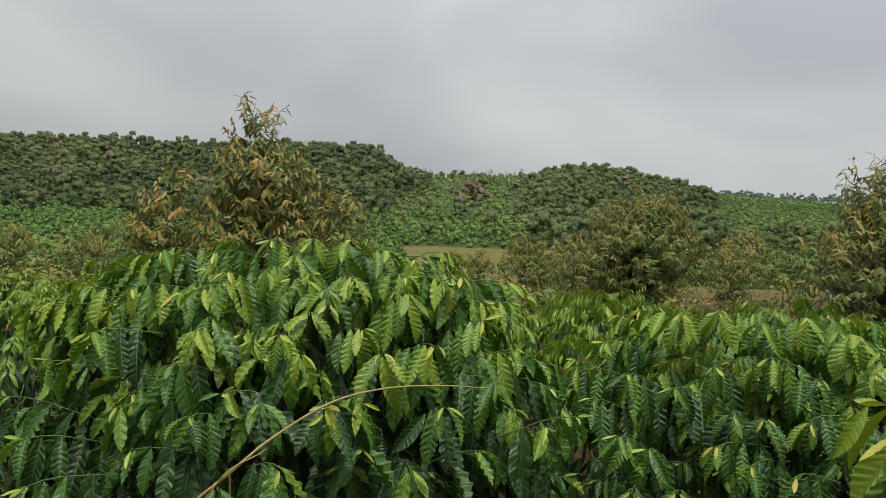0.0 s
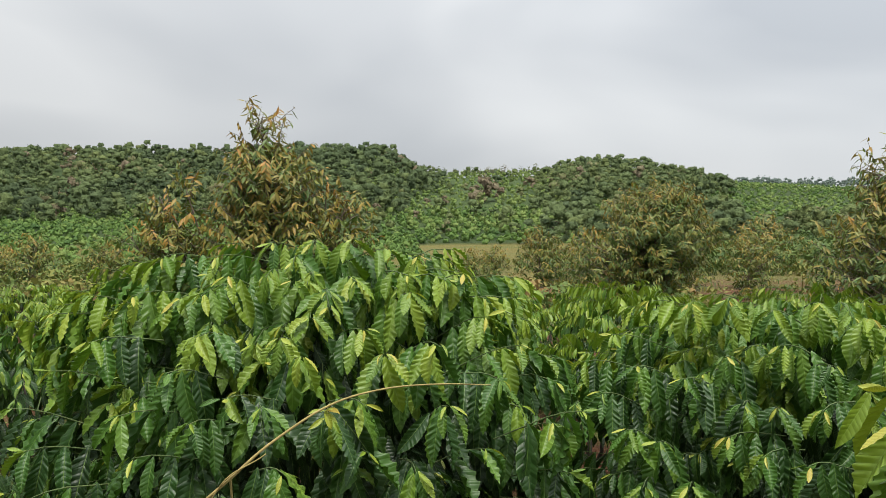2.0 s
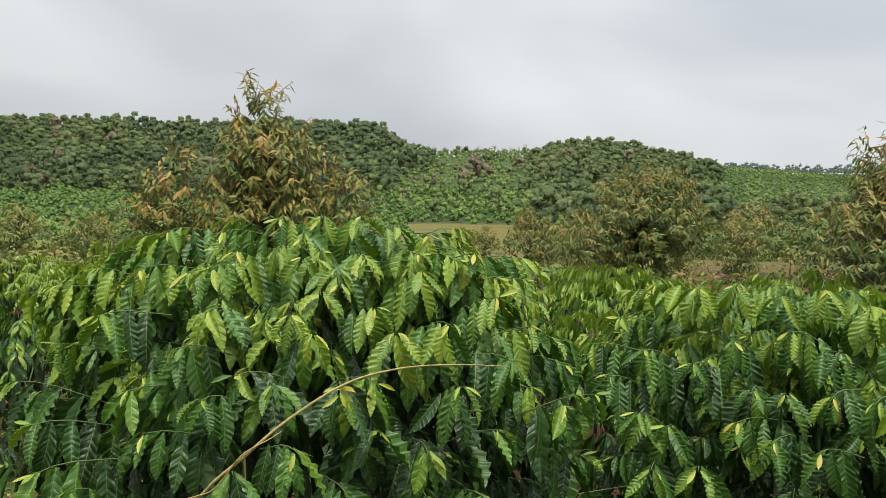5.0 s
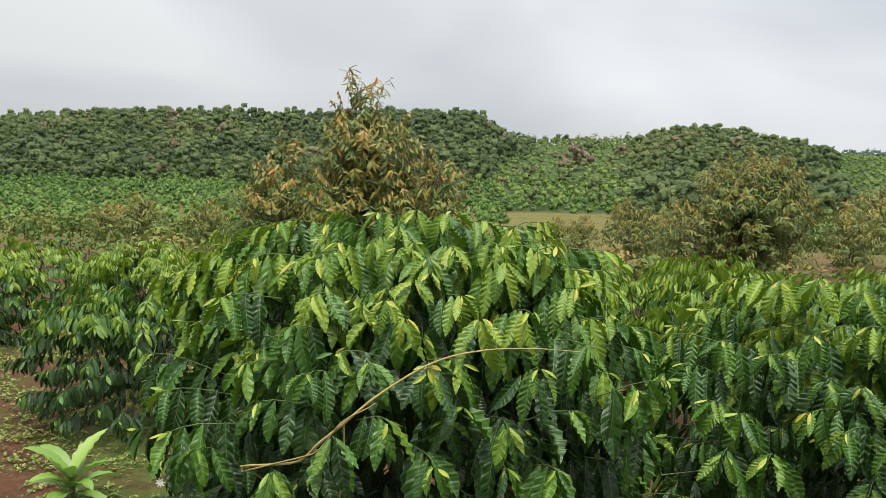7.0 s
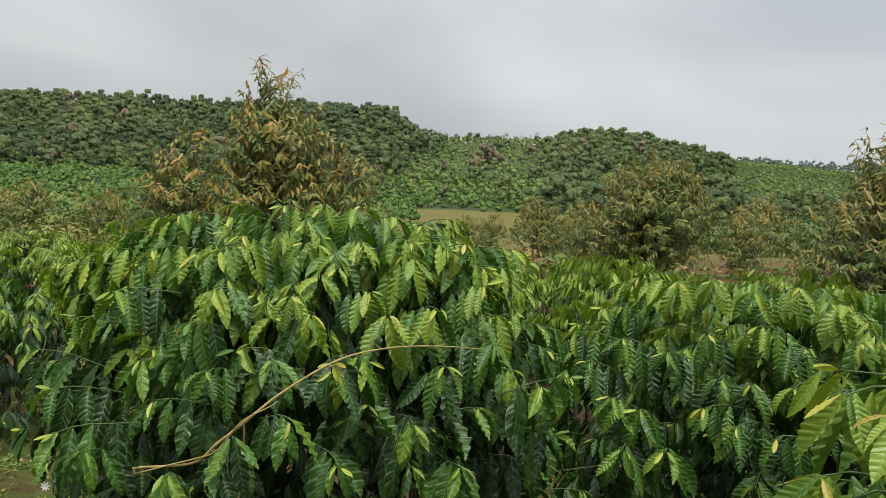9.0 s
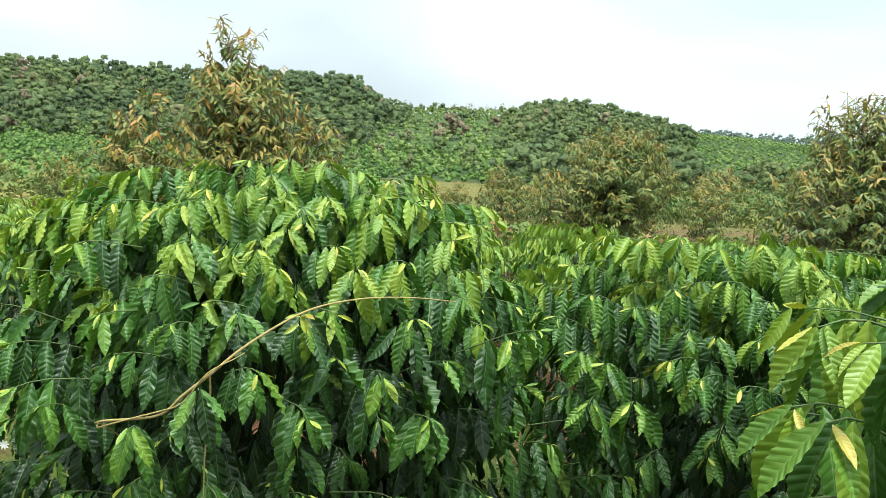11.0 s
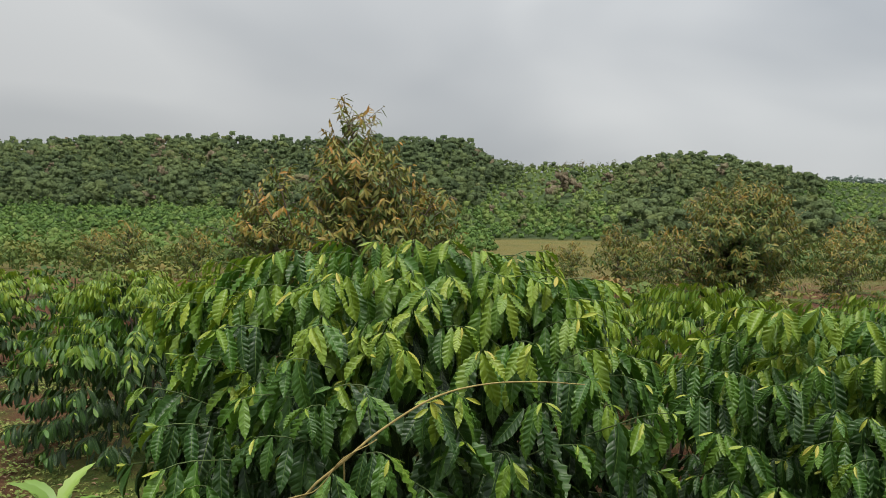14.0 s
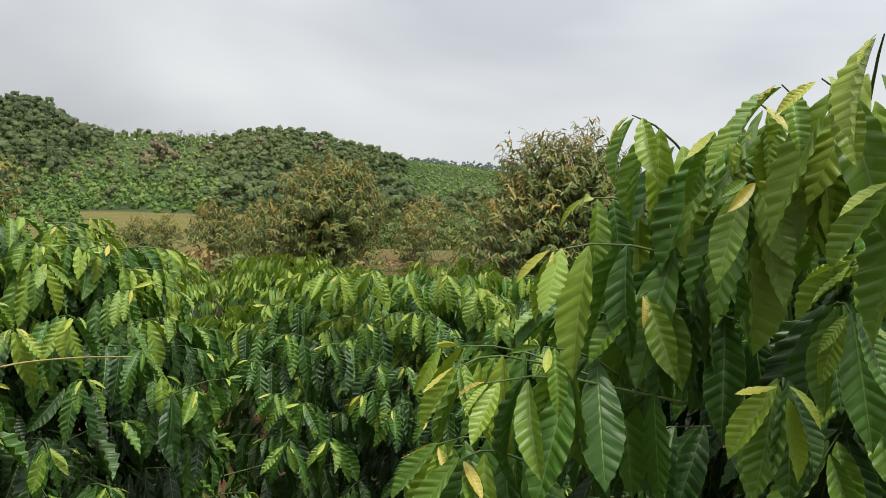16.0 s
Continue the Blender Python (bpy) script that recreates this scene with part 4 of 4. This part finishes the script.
def row_spots(seed, u0, u1, y0, y1, step_x, step_y, slant, scale, mean):
    r = random.Random(seed)
    spots = []
    y = y0
    while y < y1:
        x = u0 * y
        while x < u1 * y:
            px, py = x + r.uniform(-0.15, 0.15) * step_x, y + slant * x + r.uniform(-0.12, 0.12) * step_y
            if y0 < py < y1 and r.random() < 0.93:
                spots.append((px, py, scale * r.uniform(0.75, 1.2), r.randrange(5), min(1, max(0, r.gauss(mean, 0.18) + 0.3 * patch_noise(px, py, 0.03)))))
            x += step_x
        y += step_y
    return spots


woods("valley_coffee_field", CROP, row_spots(5, -1.0, -0.2, 60, 168, 1.6, 3.3, 0.05, 1.4, 0.5), M_FIELD, "light green coffee field in rows across the valley", "field")
woods("hillside_young_trees", COLUMN, row_spots(6, -0.15, 0.13, 100, 294, 3.0, 7.0, 0.16, 1.35, 0.95), M_FIELD, "young light green trees in rows on the slope", "field")
woods("slope_foot_crops", CROP, row_spots(9, -0.10, 0.22, 90, 150, 1.9, 3.0, 0.08, 1.5, 0.5), M_FIELD, "mixed green crops at the foot of the slope", "field")
woods("valley_edge_rows", CROP, row_spots(8, -0.24, -0.055, 64, 98, 1.8, 2.6, 0.05, 1.4, 0.45), M_FIELD, "green crop rows at the foot of the hill", "field")
woods("right_slope_rows", CROP, row_spots(7, 0.26, 0.75, 98, 298, 2.2, 6.0, 0.35, 1.5, 0.6), M_FIELD, "pale green crop rows on the far slope", "field")
edge = [(r_leaf.uniform(-30, 40), r_leaf.uniform(30, 56), r_leaf.uniform(0.5, 1.2), r_leaf.randrange(5), min(1, max(0, r_leaf.gauss(0.6, 0.25)))) for _ in range(60)]
edge += [(-0.32 * y - r_leaf.uniform(0, 0.6) * y, y, r_leaf.uniform(0.8, 1.5), r_leaf.randrange(5), min(1, max(0, r_leaf.gauss(0.4, 0.2))))
         for y in np.linspace(26, 62, 150)]
edge += [(r_leaf.uniform(0.24, 0.6) * y, y, r_leaf.uniform(1.0, 2.0), r_leaf.randrange(5), min(1, max(0, r_leaf.gauss(0.3, 0.2)))) for y in np.linspace(34, 92, 260)]
edge += [(r_leaf.uniform(-0.75, 0.75) * y, y, r_leaf.uniform(0.45, 0.8), r_leaf.randrange(5), min(1, max(0, r_leaf.gauss(0.6, 0.3)))) for y in np.linspace(11.8, 19, 70)]
woods("valley_shrubs", SHRUB, edge, M_SHRUB, "loose green and brown shrubs in the valley", "shrubs")

# ---- ground cover ----
WEED = [blade(2, 2, 0.5, 0.3, 0.5) for _ in range(2)]
weeds = []
while len(weeds) < 24000:
    x, y = rng.uniform(-6.5, -1.2), rng.uniform(2.6, 8.0)
    thick = noise.noise((x * 0.8, y * 1.6, 1.0)) + 0.7 * noise.noise((x * 2.6, y * 4.0, 5.0)) + 0.3
    if rng.random() > 1.6 * thick and rng.random() > 0.06:
        continue
    at = Vector((x, y, float(land(x, y)) + 0.004))
    tint = rng.uniform(0.25, 1.0)
    for k in range(4):
        a = rng.uniform(0, 6.28)
        along = Vector((math.cos(a), math.sin(a), rng.uniform(0.05, 0.7)))
        weeds.append((k % 2, leaf_pose(at + Vector((rng.uniform(-0.03, 0.03), rng.uniform(-0.03, 0.03), 0)), along, Vector((0, 0, 1)), rng.uniform(0.015, 0.042), 0), tint))
tagged(new("weeds", strewn("weeds", WEED, weeds, M_WEED)), "low green weeds on the red soil", "weeds", "", "stuff")
litter = []
for _ in range(1600):
    x, y = rng.uniform(-6.5, 2), rng.uniform(1.6, 8)
    a = rng.uniform(0, 6.28)
    litter.append((0, leaf_pose(Vector((x, y, float(land(x, y)) + 0.02)), Vector((math.cos(a), math.sin(a), 0.1)), Vector((rng.uniform(-0.4, 0.4), 0, 1)), rng.uniform(0.018, 0.055), 0), rng.random()))
tagged(new("leaf_litter", strewn("leaf_litter", WEED, litter, M_DRY)), "dry brown fallen leaves on the soil", "leaf litter", "", "stuff")


def strap_plant(x, y):
    plant = new("strap_leaf_plant")
    plant.matrix_world = Matrix.Translation((x, y, float(land(x, y))))
    tagged(plant, "light green strap-leaved plant growing from red soil", "plant")
    stalk = [(0, 0, -0.04), (0.005, 0, 0.06), (0.0, 0.005, 0.17)]
    part("stalk", tubes("stalk", [(stalk, [0.018, 0.016, 0.012])], M_TWIG, 8), plant)
    for k in range(13):
        a = k * 2.39996
        up = 0.25 + 0.95 * k / 12
        v, q, uv = blade(12, 4, 0.31, 0.5, 1.25 - 0.8 * k / 12, 0, 0, 0.02, k, 0.5, 0.2)
        m = leaf_pose(Vector((0, 0, 0.05 + 0.01 * k)), Vector((math.cos(a), math.sin(a), up)), Vector((0, 0, 1)) - Vector((math.cos(a), math.sin(a), 0)) * 0.4, rng.uniform(0.23, 0.32), 0)
        leaf = part("leaf", mesh_of("leaf", v, q, M_GROUND_PLANT, uv, np.full(len(v), rng.uniform(0.2, 0.9))), plant)
        leaf.matrix_basis = m
    return plant


strap_plant(-2.32, 3.75)


# ---- arching cane in front of the large bush ----
def curve_points(pts, per=8):
    """A smooth line through the points given."""
    p = [Vector(a) for a in pts]
    p = [p[0] * 2 - p[1]] + p + [p[-1] * 2 - p[-2]]
    line = []
    for i in range(1, len(p) - 2):
        for k in range(per):
            t = k / per
            line.append(0.5 * (2 * p[i] + (p[i + 1] - p[i - 1]) * t + (2 * p[i - 1] - 5 * p[i] + 4 * p[i + 1] - p[i + 2]) * t * t + (3 * p[i] - p[i - 1] - 3 * p[i + 1] + p[i + 2]) * t**3))
    return line + [p[-2]]


cane = new("arching_cane")
tagged(cane, "tan bare cane arching in front of a coffee bush", "stem")
CANE = [(-0.42, 2.75, 0.0), (-0.56, 2.42, 0.62), (-0.64, 2.10, 0.93), (-0.588, 1.89, 1.036), (-0.439, 1.848, 1.072), (-0.376, 1.834, 1.127), (-0.319, 1.836, 1.175), (-0.238, 1.867, 1.242), (-0.123, 1.93, 1.306), (-0.009, 1.98, 1.329), (0.115, 2.01, 1.332), (0.23, 2.10, 1.308)]
line = curve_points(CANE)
part("cane", tubes("cane", [(line, 0.0012 + 0.0021 * np.sin(np.linspace(0.25, 2.95, len(line))) ** 2)], M_CANE, 8), cane)
second = [p + Vector((0.004, -0.004, -0.011 * math.sin(0.4 * k))) for k, p in enumerate(line[20:56])]
part("side_cane", tubes("side_cane", [(second, np.linspace(0.0022, 0.0012, len(second)))], M_CANE, 6), cane, "thinner pale side cane")
drop = curve_points([(-0.33, 1.88, 1.17), (-0.335, 1.90, 1.09), (-0.35, 1.91, 0.95), (-0.36, 1.93, 0.75)])
part("hanging_stem", tubes("hanging_stem", [(drop, np.linspace(0.0026, 0.0016, len(drop)))], M_CANE, 6), cane, "thin pale hanging stem")
for k, (a, up, size) in enumerate(((0.3, 0.0, 0.040), (2.6, 0.1, 0.038), (1.2, -0.5, 0.045), (-1.0, 0.3, 0.03), (-0.4, -0.6, 0.04))):
    v, q, uv = BLADES_FINE[k % 6]
    leaf = part("leaf", mesh_of("leaf", v, q, M_COFFEE, uv, np.full(len(v), 0.86)), cane, "yellow young leaf")
    leaf.matrix_basis = leaf_pose(Vector((-0.135, 1.935, 1.292)), Vector((math.cos(a), -0.5, up)), Vector((0, -0.6, 1)), size)


# ---- small things in the bushes ----
def dry_cluster(x, y, z):
    """A hanging cluster of dead leaves caught in a bush."""
    thing = new("dead_leaf_cluster")
    thing.matrix_world = Matrix.Translation((x, y, z))
    tagged(thing, "dry brown dead leaves hanging inside a coffee bush", "dead leaves")
    part("stalk", tubes("stalk", [([(0, 0.05, 0.06), (0, 0.01, 0.02), (0.005, 0, -0.09)], [0.002, 0.002, 0.0012])], M_BARK, 5), thing)
    for k in range(6):
        v, q, uv = BLADES_FINE[k]
        leaf = part("leaf", mesh_of("leaf", v, q, M_DRY, uv, np.full(len(v), k / 5)), thing)
        a = k * 2.4
        leaf.matrix_basis = leaf_pose(Vector((0, 0, 0.02 - 0.018 * k)), Vector((0.8 * math.cos(a), 0.6 * math.sin(a), -0.7)), Vector((math.sin(a), -1, 0.3)), 0.036)
    return thing


def blossom(x, y, z):
    """A white coffee flower with narrow petals."""
    thing = new("coffee_blossom")
    thing.matrix_world = Matrix.Translation((x, y, z))
    tagged(thing, "small white star-shaped blossom among coffee leaves", "flower")
    for k in range(8):
        a = k * math.pi / 4 + 0.2
        v, q, uv = blade(4, 2, 0.34, 0.2, 0.5)
        petal = part("petal", mesh_of("petal", v, q, M_PETAL, uv), thing)
        petal.matrix_basis = leaf_pose(Vector((0, 0, 0)), Vector((math.cos(a), -0.35, math.sin(a))), Vector((0, -1, 0.2)), 0.017)
    return thing


dry_cluster(0.05, 2.17, 0.99)
blossom(-1.03, 2.30, 0.80)
